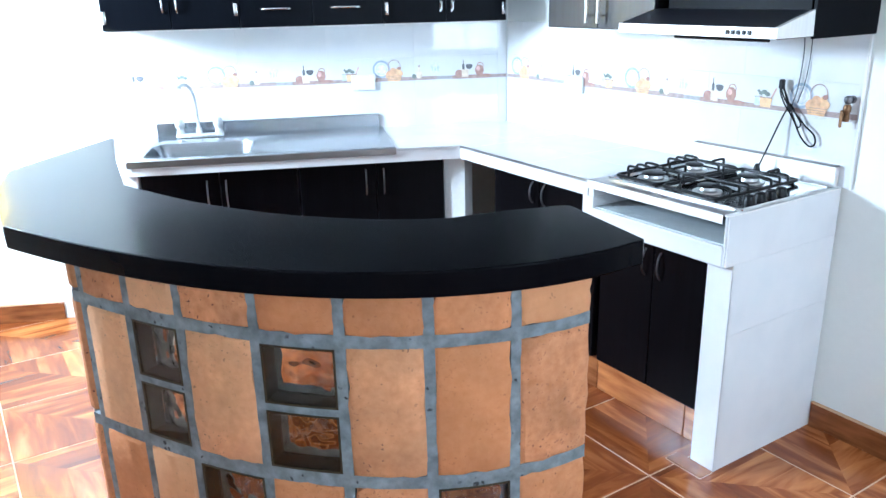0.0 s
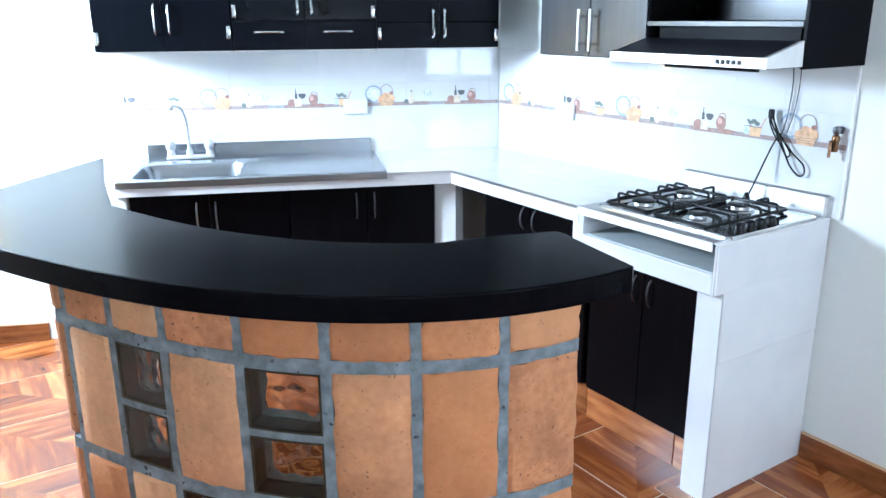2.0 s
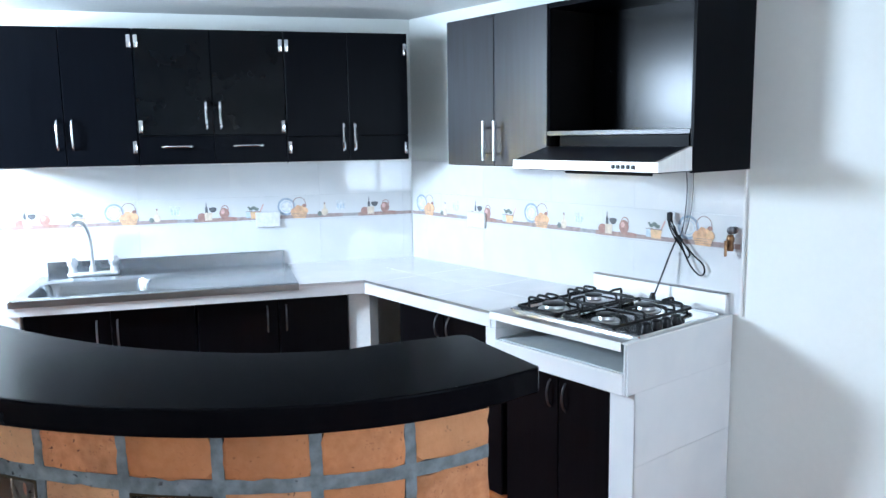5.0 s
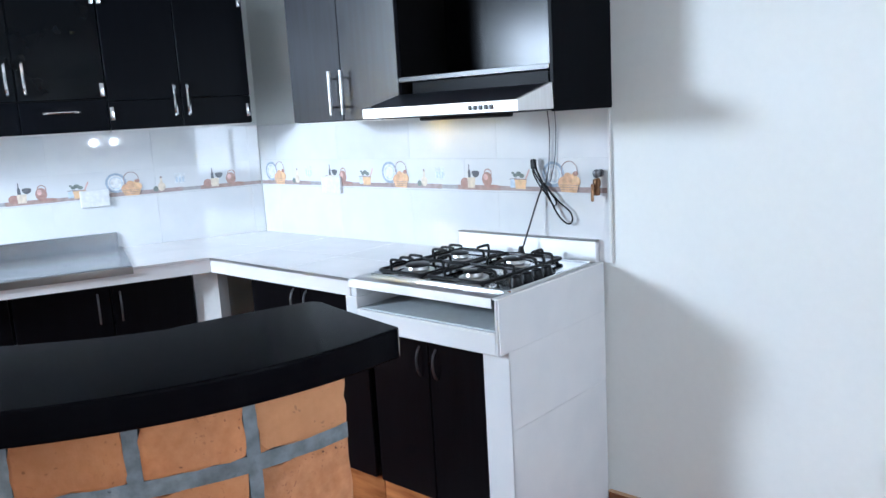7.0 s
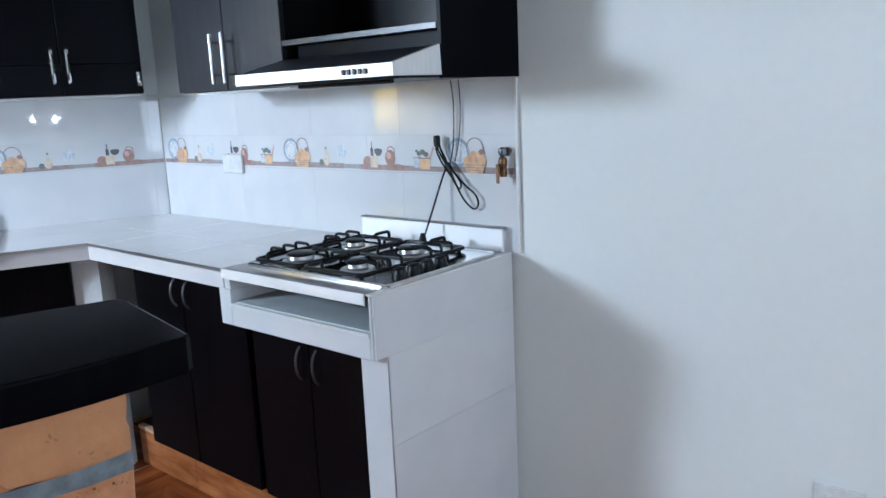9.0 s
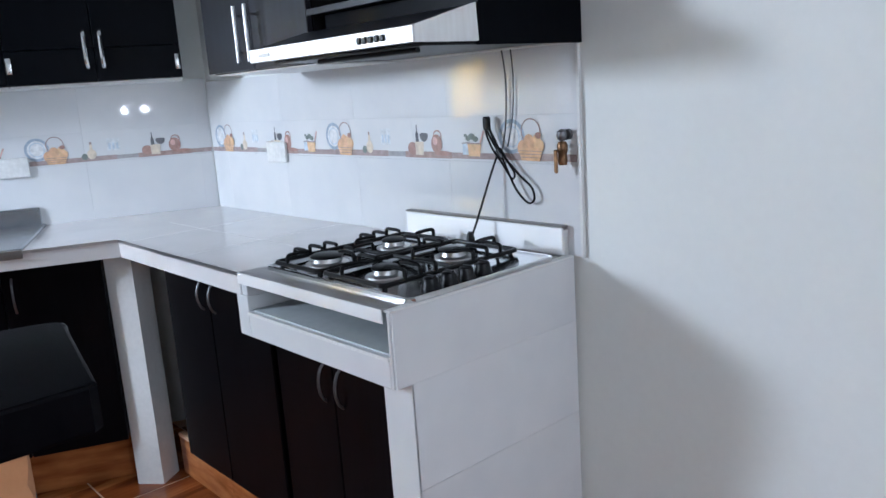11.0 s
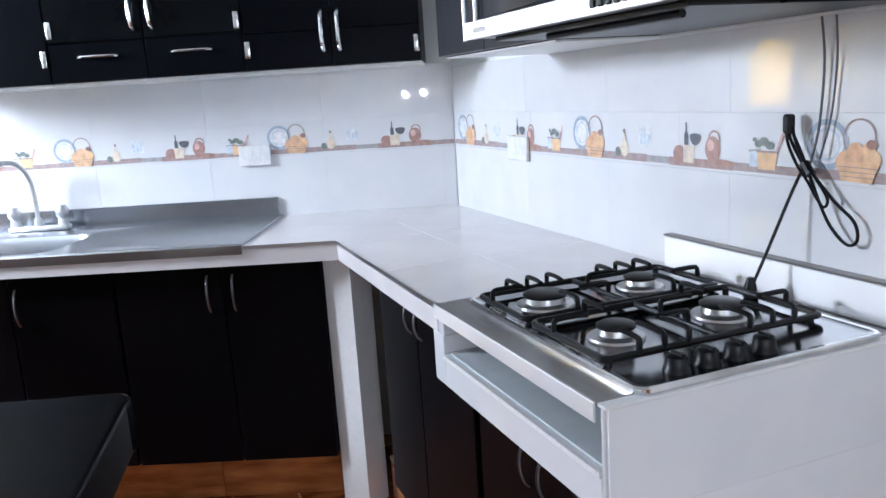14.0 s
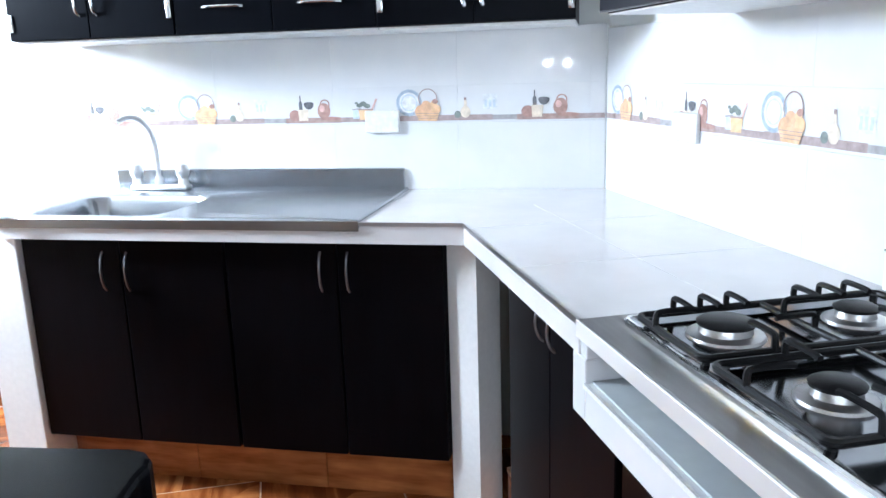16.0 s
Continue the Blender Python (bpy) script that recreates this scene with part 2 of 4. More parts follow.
CLEARGLASS = material("clear_glass", (0.98, 0.98, 0.96), 0.02, scale=8, dark=(0.97, 0.96, 0.94), bump=0.05, coarse_amount=0.0, rough_var=0.01, transmission=1.0, ior=1.3)
BLOCKFRAME = material("olive_glass_wall", (0.060, 0.043, 0.020), 0.45, scale=30, dark=(0.026, 0.019, 0.010), bump=0.15, coarse_amount=0.3, spec=0.2)
CURTAIN = bpy.data.materials.new("yellow_curtain")
CURTAIN.use_nodes = True
cn = CURTAIN.node_tree
thin, cloth, blend = cn.nodes.new("ShaderNodeBsdfTranslucent"), cn.nodes.new("ShaderNodeBsdfDiffuse"), cn.nodes.new("ShaderNodeMixShader")
weave, shade = cn.nodes.new("ShaderNodeTexNoise"), cn.nodes.new("ShaderNodeValToRGB")
weave.inputs["Scale"].default_value = 60
shade.color_ramp.elements[0].color, shade.color_ramp.elements[1].color = (0.80, 0.63, 0.27, 1), (0.92, 0.79, 0.42, 1)
cn.links.new(weave.outputs["Fac"], shade.inputs["Fac"])
for node in (thin, cloth):
    cn.links.new(shade.outputs["Color"], node.inputs["Color"])
cn.links.new(cloth.outputs[0], blend.inputs[1])
cn.links.new(thin.outputs[0], blend.inputs[2])
blend.inputs[0].default_value = 0.65
cn.links.new(blend.outputs[0], cn.nodes["Material Output"].inputs["Surface"])


def specks(mat, colour, scale, size, mask_scale, mask_from):
    """Small pits and burnt specks scattered unevenly over a surface."""
    nt = mat.node_tree
    bsdf = nt.nodes["Principled BSDF"]
    old = bsdf.inputs["Base Color"].links[0].from_socket
    coord = nt.nodes.new("ShaderNodeTexCoord")
    warp = nt.nodes.new("ShaderNodeTexNoise")
    warp.inputs["Scale"].default_value = scale * 0.8
    add = nt.nodes.new("ShaderNodeVectorMath")
    add.operation = "MULTIPLY_ADD"
    add.inputs[1].default_value = (0.035, 0.035, 0.035)
    nt.links.new(coord.outputs["Object"], warp.inputs["Vector"])
    nt.links.new(warp.outputs["Color"], add.inputs[0])
    nt.links.new(coord.outputs["Object"], add.inputs[2])
    cells = nt.nodes.new("ShaderNodeTexVoronoi")
    cells.inputs["Scale"].default_value = scale
    nt.links.new(add.outputs[0], cells.inputs["Vector"])
    near = nt.nodes.new("ShaderNodeMapRange")
    near.inputs["From Min"].default_value, near.inputs["From Max"].default_value = size * 0.6, size
    near.inputs["To Min"].default_value, near.inputs["To Max"].default_value = 1.0, 0.0
    nt.links.new(cells.outputs["Distance"], near.inputs["Value"])
    where = nt.nodes.new("ShaderNodeTexNoise")
    where.inputs["Scale"].default_value = mask_scale
    nt.links.new(coord.outputs["Object"], where.inputs["Vector"])
    gate = nt.nodes.new("ShaderNodeMapRange")
    gate.inputs["From Min"].default_value, gate.inputs["From Max"].default_value = mask_from, mask_from + 0.06
    nt.links.new(where.outputs["Fac"], gate.inputs["Value"])
    both = nt.nodes.new("ShaderNodeMath")
    both.operation = "MULTIPLY"
    nt.links.new(near.outputs[0], both.inputs[0])
    nt.links.new(gate.outputs[0], both.inputs[1])
    mix = nt.nodes.new("ShaderNodeMix")
    mix.data_type = "RGBA"
    nt.links.new(both.outputs[0], mix.inputs["Factor"])
    nt.links.new(old, mix.inputs["A"])
    mix.inputs["B"].default_value = (*colour, 1)
    nt.links.new(mix.outputs["Result"], bsdf.inputs["Base Color"])


specks(BRICK, (0.36, 0.15, 0.07), 75, 0.26, 8, 0.47)
specks(BRICK, (0.12, 0.050, 0.03), 44, 0.17, 7, 0.47)
specks(MORTAR, (0.03, 0.033, 0.036), 40, 0.26, 11, 0.52)

def other_tone(mat, colour, low, spread):
    """Some pieces of a kind lean towards another colour."""
    nt = mat.node_tree
    bsdf = nt.nodes["Principled BSDF"]
    old = bsdf.inputs["Base Color"].links[0].from_socket
    info = nt.nodes.new("ShaderNodeObjectInfo")
    pick = nt.nodes.new("ShaderNodeMath")
    pick.operation = "MULTIPLY"
    pick.inputs[1].default_value = spread
    frac = nt.nodes.new("ShaderNodeMath")
    frac.operation = "FRACT"
    amount = nt.nodes.new("ShaderNodeMapRange")
    amount.inputs["From Min"].default_value, amount.inputs["To Max"].default_value = low, 0.6
    nt.links.new(info.outputs["Random"], pick.inputs[0])
    nt.links.new(pick.outputs[0], frac.inputs[0])
    nt.links.new(frac.outputs[0], amount.inputs["Value"])
    mix = nt.nodes.new("ShaderNodeMix")
    mix.data_type = "RGBA"
    nt.links.new(amount.outputs[0], mix.inputs["Factor"])
    nt.links.new(old, mix.inputs["A"])
    mix.inputs["B"].default_value = (*colour, 1)
    nt.links.new(mix.outputs["Result"], bsdf.inputs["Base Color"])


other_tone(BRICK, (0.66, 0.42, 0.225), 0.55, 7.31)
other_tone(BRICK, (0.46, 0.180, 0.062), 0.45, 13.7)
PRINTS = {}
for key, col in {"rust": (0.38, 0.17, 0.12), "brown": (0.33, 0.22, 0.19), "slate": (0.34, 0.32, 0.32), "mauve": (0.36, 0.25, 0.23), "umber": (0.36, 0.21, 0.17), "faint_blue": (0.76, 0.79, 0.81), "orange": (0.74, 0.40, 0.19), "pale_orange": (0.85, 0.52, 0.24),
                 "blue": (0.34, 0.43, 0.54), "pale_blue": (0.58, 0.68, 0.78), "navy": (0.03, 0.035, 0.05), "cream": (0.78, 0.66, 0.50), "wicker": (0.78, 0.44, 0.20),
                 "green": (0.12, 0.16, 0.13), "white": (0.82, 0.82, 0.82), "pink": (0.72, 0.42, 0.36)}.items():
    PRINTS[key] = material("print_" + key, tuple(0.78 * c + 0.22 * 0.78 for c in col), 0.12, scale=120, dark=tuple(0.84 * c + 0.10 for c in col), bump=0.0, coarse=55, coarse_amount=0.28)


# ---- building helpers ----
def box(bm, x0, x1, y0, y1, z0, z1, bevel=0.0, seg=1):
    r = bmesh.ops.create_cube(bm, size=1.0)
    for v in r["verts"]:
        v.co = ((x0 + x1) / 2 + v.co.x * (x1 - x0), (y0 + y1) / 2 + v.co.y * (y1 - y0), (z0 + z1) / 2 + v.co.z * (z1 - z0))
    if bevel > 0:
        edges = list({e for v in r["verts"] for e in v.link_edges})
        bmesh.ops.bevel(bm, geom=edges, offset=bevel, segments=seg, profile=0.5, affect="EDGES")
    return bm


def B(*args, **kw):
    return box(bmesh.new(), *args, **kw)


def loft(bm, loops, cap_a=True, cap_b=True, closed=True):
    rows = [[bm.verts.new(p) for p in loop] for loop in loops]
    n = len(rows[0])
    for a, b in zip(rows, rows[1:]):
        for i in range(n if closed else n - 1):
            j = (i + 1) % n
            bm.faces.new((a[i], a[j], b[j], b[i]))
    if cap_a:
        bm.faces.new(rows[0][::-1])
    if cap_b:
        bm.faces.new(rows[-1])
    bmesh.ops.recalc_face_normals(bm, faces=bm.faces)
    return bm


def rrect(cx, cy, hx, hy, r, z, n=6):
    pts = []
    for qx, qy, a0 in ((1, 1, 0), (-1, 1, 90), (-1, -1, 180), (1, -1, 270)):
        for i in range(n + 1):
            a = radians(a0 + 90 * i / n)
            pts.append((cx + qx * (hx - r) + r * math.cos(a), cy + qy * (hy - r) + r * math.sin(a), z))
    return pts


def tube(bm, pts, r, n=8, closed=False):
    """A round bar along points."""
    pts = [Vector(p) for p in pts]
    loops = []
    side = None
    for i, p in enumerate(pts):
        if closed:
            d = pts[(i + 1) % len(pts)] - pts[i - 1]
        else:
            d = pts[min(i + 1, len(pts) - 1)] - pts[max(i - 1, 0)]
        d.normalize()
        if side is None:
            side = d.orthogonal().normalized()
        side = (side - d * side.dot(d)).normalized()
        other = d.cross(side)
        loops.append([p + (side * math.cos(2 * math.pi * k / n) + other * math.sin(2 * math.pi * k / n)) * r for k in range(n)])
    if closed:
        loops.append(loops[0])
        return loft(bm, loops, False, False)
    return loft(bm, loops)


def smooth_path(pts, steps=6):
    """Points on a smooth curve through the given ones."""
    pts = [Vector(p) for p in pts]
    out = []
    for i in range(len(pts) - 1):
        p0, p1, p2, p3 = pts[max(i - 1, 0)], pts[i], pts[i + 1], pts[min(i + 2, len(pts) - 1)]
        for k in range(steps):
            t = k / steps
            out.append(0.5 * (2 * p1 + (p2 - p0) * t + (2 * p0 - 5 * p1 + 4 * p2 - p3) * t * t + (3 * p1 - p0 - 3 * p2 + p3) * t ** 3))
    return out + [pts[-1]]


def lathe(bm, profile, cx, cy, n=24):
    loops = [[(cx + r * math.cos(2 * math.pi * k / n), cy + r * math.sin(2 * math.pi * k / n), z) for k in range(n)] for r, z in profile]
    return loft(bm, loops)


def prism(bm, pts, z0, z1, bevel=0.0):
    loft(bm, [[(x, y, z0) for x, y in pts], [(x, y, z1) for x, y in pts]])
    if bevel > 0:
        bmesh.ops.bevel(bm, geom=[e for e in bm.edges if abs(e.verts[0].co.z - e.verts[1].co.z) < 1e-6], offset=bevel, segments=2, profile=0.5, affect="EDGES")
    return bm


def mesh_of(name, bm, mat, smooth=False):
    me = bpy.data.meshes.new(name)
    bm.to_mesh(me)
    bm.free()
    me.materials.append(mat)
    if smooth:
        for p in me.polygons:
            p.use_smooth = True
        me.set_sharp_from_angle(angle=radians(40))
    return me


BASES = {}


def thing(name, label, category, m=None, base=(0, 0, 0), group="", kind=""):
    """An Empty at the thing's base, in the frame of the wall that it belongs to."""
    ob = new(name)
    ob.empty_display_size = 0.05
    ob.matrix_world = (m or WM) @ pose(*base)
    BASES[ob.name] = Vector(base)
    return tagged(ob, label, category, group, kind)


def part(name, bm, mat, parent, label="", smooth=False):
    base = BASES[parent.name]
    bmesh.ops.translate(bm, verts=bm.verts, vec=-base)
    ob = new(name, mesh_of(name, bm, mat, smooth))
    ob.parent = parent
    BASES[ob.name] = base
    return tagged(ob, label)


def single(name, bm, mat, label, category, m=None, base=(0, 0, 0), group="", kind="", smooth=False):
    """A thing of one mesh."""
    bmesh.ops.translate(bm, verts=bm.verts, vec=-Vector(base))
    ob = new(name, mesh_of(name, bm, mat, smooth))
    ob.matrix_world = (m or WM) @ pose(*base)
    BASES[ob.name] = Vector(base)
    return tagged(ob, label, category, group, kind)

# ---- setting ----
WEST, SOUTH = -2.95, -5.0
single("ground", B(-40, 40, -40, 40, -0.30, -0.25), PLASTER, "pale ground outside the house", "ground", kind="structure")
PLAN = [(-3.10, SOUTH - 0.15), (0.16, SOUTH - 0.15), (0.16, 0.105), (-3.10, 1.503)]
floor = single("floor", prism(bmesh.new(), PLAN, -0.12, -0.0012), FLOORGROUT, "glossy wood-look ceramic tile floor with pale joints", "floor", kind="structure")
single("ceiling", prism(bmesh.new(), PLAN, CEIL, CEIL + 0.12), CEILING, "plain white painted plaster ceiling", "ceiling", kind="structure")
bm = bmesh.new()
box(bm, -3.37, -3.18, 0.008, 0.16, -0.003, CEIL)
box(bm, -2.50, 0.06, 0.008, 0.16, -0.003, CEIL)
box(bm, -3.18, -2.50, 0.008, 0.16, -0.003, 1.10)
box(bm, -3.18, -2.50, 0.008, 0.16, 1.50, CEIL)
wall_north = single("wall_north", bm, PAINT, "white painted wall behind the sink counter", "wall", m=NM, kind="structure")
wall_east = single("wall_east", B(-0.10, 5.15, 0.008, 0.16, -0.003, CEIL), PAINT, "white painted wall behind the hob", "wall", m=EM, kind="structure")

bm = bmesh.new()
WY0, WY1, WZ0, WZ1 = -0.42, 0.58, 1.0, 2.02
box(bm, WEST - 0.15, WEST, SOUTH - 0.15, WY0, -0.003, CEIL)
box(bm, WEST - 0.15, WEST, WY1, 1.40, -0.003, CEIL)
box(bm, WEST - 0.15, WEST, WY0, WY1, -0.003, WZ0)
box(bm, WEST - 0.15, WEST, WY0, WY1, WZ1, CEIL)
single("wall_west", bm, PAINT, "white painted wall with a wide bright window", "wall", kind="structure")
bm = bmesh.new()
SX0, SX1, SZ0, SZ1 = -1.69, -0.85, 0.88, 2.0
box(bm, WEST, SX0, SOUTH - 0.15, SOUTH, -0.003, CEIL)
box(bm, SX1, 0.008, SOUTH - 0.15, SOUTH, -0.003, CEIL)
box(bm, SX0, SX1, SOUTH - 0.15, SOUTH, -0.003, SZ0)
box(bm, SX0, SX1, SOUTH - 0.15, SOUTH, SZ1, CEIL)
single("wall_south", bm, PAINT, "white painted wall with a bright window", "wall", kind="structure")


def window(name, m, w, z0, z1, mullions):
    """A window in the frame m: x along it, y outwards."""
    win = thing(name, "white metal-framed window letting in bright daylight", "window", m, (0, 0, z0), kind="structure")
    bm = bmesh.new()
    f = 0.035
    for x in (0, w - f):
        box(bm, x, x + f, 0.05, 0.09, z0, z1, 0.003)
    for z in (z0, z1 - f):
        box(bm, f, w - f, 0.05, 0.09, z, z + f, 0.003)
    for i in range(1, mullions):
        box(bm, w * i / mullions - f / 2, w * i / mullions + f / 2, 0.052, 0.088, z0 + f, z1 - f, 0.003)
    part("window_frame", bm, PLASTIC, win)
    part("window_sill", B(-0.03, w + 0.03, -0.04, 0.05, z0 - 0.025, z0 - 0.002, 0.004), PLASTER, win)


window("window_1", pose(WEST, WY0, 0, 0, 0, 90), WY1 - WY0, WZ0, WZ1, 2)
window("window_3", NM @ pose(-3.18, 0.0, 0), 0.68, 1.10, 1.50, 1)
window("window_2", pose(SX1, SOUTH, 0, 0, 0, 180), SX1 - SX0, SZ0, SZ1, 2)

# yellow curtain in the far corner
bm = bmesh.new()
rows = []
for z in (1.10, 1.499):
    rows.append([(-3.18 + 0.68 * i / 40, 0.030 + 0.009 * math.sin(i * 1.25) * (1.1 - 0.2 * z), z) for i in range(41)])
loft(bm, rows, False, False, False)
bmesh.ops.solidify(bm, geom=bm.faces[:], thickness=0.002)
single("curtain", bm, CURTAIN, "gathered yellow cloth curtain before a narrow window", "curtain", m=NM, base=(-2.85, 0.03, 1.10), smooth=True)

# unseen twin lamp added on the far wall to put two glints on the tiles
lamp = thing("glint_lamp", "small twin lamp added out of view for tile glints", "lamp", WM, (-2.61, SOUTH, 1.22))
part("back_plate", B(-2.76, -2.46, SOUTH + 0.002, SOUTH + 0.02, 1.22, 1.27, 0.004), PLASTIC, lamp)
BULB = bpy.data.materials.new("glint_emitter")
BULB.use_nodes = True
BULB.node_tree.nodes["Principled BSDF"].inputs["Emission Color"].default_value = (1, 1, 1, 1)
BULB.node_tree.nodes["Principled BSDF"].inputs["Emission Strength"].default_value = 420
for x in (-2.72, -2.50):
    bm = bmesh.new()
    bmesh.ops.create_uvsphere(bm, u_segments=14, v_segments=8, radius=0.027)
    bmesh.ops.translate(bm, verts=bm.verts, vec=(x, SOUTH + 0.06, 1.30))
    part("bulb", bm, BULB, lamp, "glowing white bulb added for a tile glint", smooth=True)

# skirting tiles
def skirting(name, m, spans, wall_label):
    sk = thing(name, wall_label, "baseboard", m, (spans[0][0], 0, 0), kind="structure")
    for x0, x1 in spans:
        part("skirting_tile", B(x0 + 0.001, x1 - 0.001, -0.010, 0.006, 0.0, 0.092, 0.002), SKIRT, sk)
        part("cap_joint", B(x0, x1, -0.008, 0.007, 0.092, 0.096), FLOORGROUT, sk)


skirting("baseboard_1", EM, [(1.845 + 0.445 * i, 1.845 + 0.445 * (i + 1)) for i in range(7)], "brown wood-look tile skirting along the wall")
skirting("baseboard_2", NM, [(-2.32 - 0.445 * (i + 1), -2.32 - 0.445 * i) for i in range(3)], "brown wood-look tile skirting along the wall")

# ---- masonry counter ----
DE, DN = 0.578, 0.595


def north(x, y):
    v = NM @ Vector((x, y, 0))
    return v.x, v.y


ca, sa = math.cos(radians(23.2)), math.sin(radians(23.2))
inner = (-0.570, (-DN + 0.570 * sa) / ca)
worktop = thing("worktop", "white tiled masonry worktop turning the corner", "worktop", WM, (0, 0, 0.842))
# corner and hob side
bm = prism(bmesh.new(), [(0, 0), north(-0.70, 0), north(-0.70, -DN), inner, (-DE, -1.233), (0, -1.233)], 0.842, 0.90)
part("corner_top", bm, TOPTILE, worktop)
for x0, x1, y0, y1 in ((-1.80, -1.745, -DN, 0), (-1.745, -1.275, -DN, -0.560), (-1.745, -1.275, -0.165, 0), (-1.275, -0.70, -DN, 0)):
    bm = B(x0, x1, y0, y1, 0.842, 0.90)
    bmesh.ops.transform(bm, matrix=NM, verts=bm.verts)
    part("sink_side_top", bm, TOPTILE, worktop)


def strip(bm, a, b, w, z0, z1):
    a, b = Vector((*a, 0)), Vector((*b, 0))
    d = (b - a).normalized()
    n = Vector((-d.y, d.x, 0)) * w
    loft(bm, [[(p.x, p.y, z) for p in (a, b, b + n, a + n)] for z in (z0, z1)])
    return bm


part("edge_trim", strip(bmesh.new(), inner, (-DE, -1.233), -0.004, 0.892, 0.9025), ALU, worktop, "thin aluminium edge trim")
part("edge_trim", strip(bmesh.new(), north(-0.655, -DN), inner, -0.004, 0.892, 0.9025), ALU, worktop, "thin aluminium edge trim")
for y in (-0.47, -0.88):
    part("joint", B(-DE, -0.001, y - 0.0007, y + 0.0007, 0.90, 0.9003), PLASTIC, worktop)
part("joint", B(-0.31, -0.3088, -1.23, -0.2, 0.90, 0.9003), PLASTIC, worktop)

# corner post and end walls
bm = prism(bmesh.new(), [north(-0.428, -0.522), north(-0.340, -0.566), (-0.455, -0.330), north(-0.424, -0.300)], 0.0, 0.842)
single("corner_post", bm, PLASTER, "white plastered post under the worktop corner", "post", base=(-0.55, -0.38, 0))
single("counter_end_wall", B(-1.90, -1.755, -0.56, 0.006, 0, 0.842, 0.003), PLASTER, "white plastered end wall of the sink counter", "counter wall", m=NM, base=(-1.83, -0.28, 0))
hob_wall = thing("hob_end_wall", "white tiled end wall of the hob counter", "counter wall", EM, (1.80, -0.27, 0))
part("core", B(1.748, 1.8363, -0.5323, 0.006, 0, 0.735), TILE, hob_wall)
for z0, z1 in ((0.0, 0.497), (0.498, 0.7367)):
    for y0, y1 in ((-0.536, -0.002),):
        part("tile", B(1.836, 1.842, y0, y1, z0, z1), TILE, hob_wall)
part("tile", B(1.747, 1.842, -0.538, -0.532, 0, 0.735, 0.0015), TILE, hob_wall)
part("edge_tile", B(1.823, 1.8435, -0.580, -0.003, 0.8975, 0.9025, 0.001), PLASTER, hob_wall, "worn cream tile edge")
part("upper_tile", B(1.836, 1.842, -0.574, -0.002, 0.737, 0.897), TILE, hob_wall)

part("foot_joint", loft(bmesh.new(), [rrect(1.770, -0.572, 0.076, 0.034, 0.008, z) for z in (-0.002, 0.0012)]), FLOORGROUT, hob_wall)
part("foot_tile", loft(bmesh.new(), [rrect(1.770, -0.570, 0.0735, 0.0315, 0.007, z) for z in (-0.001, 0.0026)]), SKIRT, hob_wall, "small brown cut tile")

# niche under the hob
niche = thing("hob_niche", "white tiled open niche below the hob", "niche", EM, (1.21, -0.29, 0.735))
part("niche_floor", B(1.262, 1.828, -DE, -0.02, 0.735, 0.802, 0.002), TILE, niche)
part("niche_cheek", B(1.208, 1.262, -DE, -0.02, 0.735, 0.8415, 0.002), TILE, niche)
part("niche_cheek", B(1.235, 1.262, -DE + 0.002, -0.02, 0.8415, 0.897, 0.002), TILE, niche)
part("niche_cheek", B(1.828, 1.8355, -DE, -0.02, 0.735, 0.897, 0.0015), TILE, niche)
part("niche_shelf", B(1.264, 1.826, -DE + 0.012, -0.031, 0.802, 0.805), NICHE_GREY, niche, "smooth shelf with the niche shade in its grey")
part("niche_back", B(1.262, 1.828, -0.03, -0.02, 0.802, 0.897), NICHE_GREY, niche)
part("front_strip", B(1.262, 1.828, -DE - 0.004, -DE, 0.795, 0.803), GROUT, niche)
part("gas_pipe", tube(bmesh.new(), [(1.55, -0.03, 0.84), (1.55, -0.30, 0.835), (1.55, -0.31, 0.88)], 0.008), BRASS, niche, "brass gas pipe", smooth=True)

# ---- sink ----
sink = thing("kitchen_sink", "stainless steel sink with drainer set on the worktop", "sink", NM, (-1.2, -0.3, 0.90))
cx, cy, hx, hy = -1.510, -0.360, 0.228, 0.178
loops = [rrect(-1.218, -0.3075, 0.566, 0.293, 0.006, z) for z in (0.886,)]
loops += [rrect(-1.218, -0.3075, 0.566, 0.293, 0.006, 0.905), rrect(-1.218, -0.3075, 0.562, 0.289, 0.006, 0.909)]
loops += [rrect(cx, cy, hx + 0.012, hy + 0.012, 0.075, 0.907), rrect(cx, cy, hx, hy, 0.07, 0.901), rrect(cx, cy, hx - 0.008, hy - 0.008, 0.065, 0.88),
          rrect(cx, cy, hx - 0.02, hy - 0.02, 0.06, 0.775), rrect(cx, cy, hx - 0.05, hy - 0.05, 0.05, 0.755), rrect(cx, cy, 0.03, 0.03, 0.028, 0.750)]
part("basin_top", loft(bmesh.new(), loops, False, True), STEEL, sink, smooth=True)
part("front_lip", B(-1.784, -0.652, -0.6045, -0.601, 0.878, 0.9055, 0.001), EDGESTEEL, sink, "dull folded steel front lip with a dark reflection in its tone")
part("upstand", B(-1.75, -0.668, -0.014, -0.003, 0.905, 0.972, 0.003), STEEL, sink)
part("drain", lathe(bmesh.new(), [(0.001, 0.7505), (0.028, 0.7505), (0.028, 0.754), (0.018, 0.752), (0.001, 0.752)], cx, cy), CHROME, sink, "chrome drain", smooth=True)
faucet = thing("faucet", "chrome two-handle kitchen faucet with a swan neck", "faucet", NM, (-1.545, -0.075, 0.909))
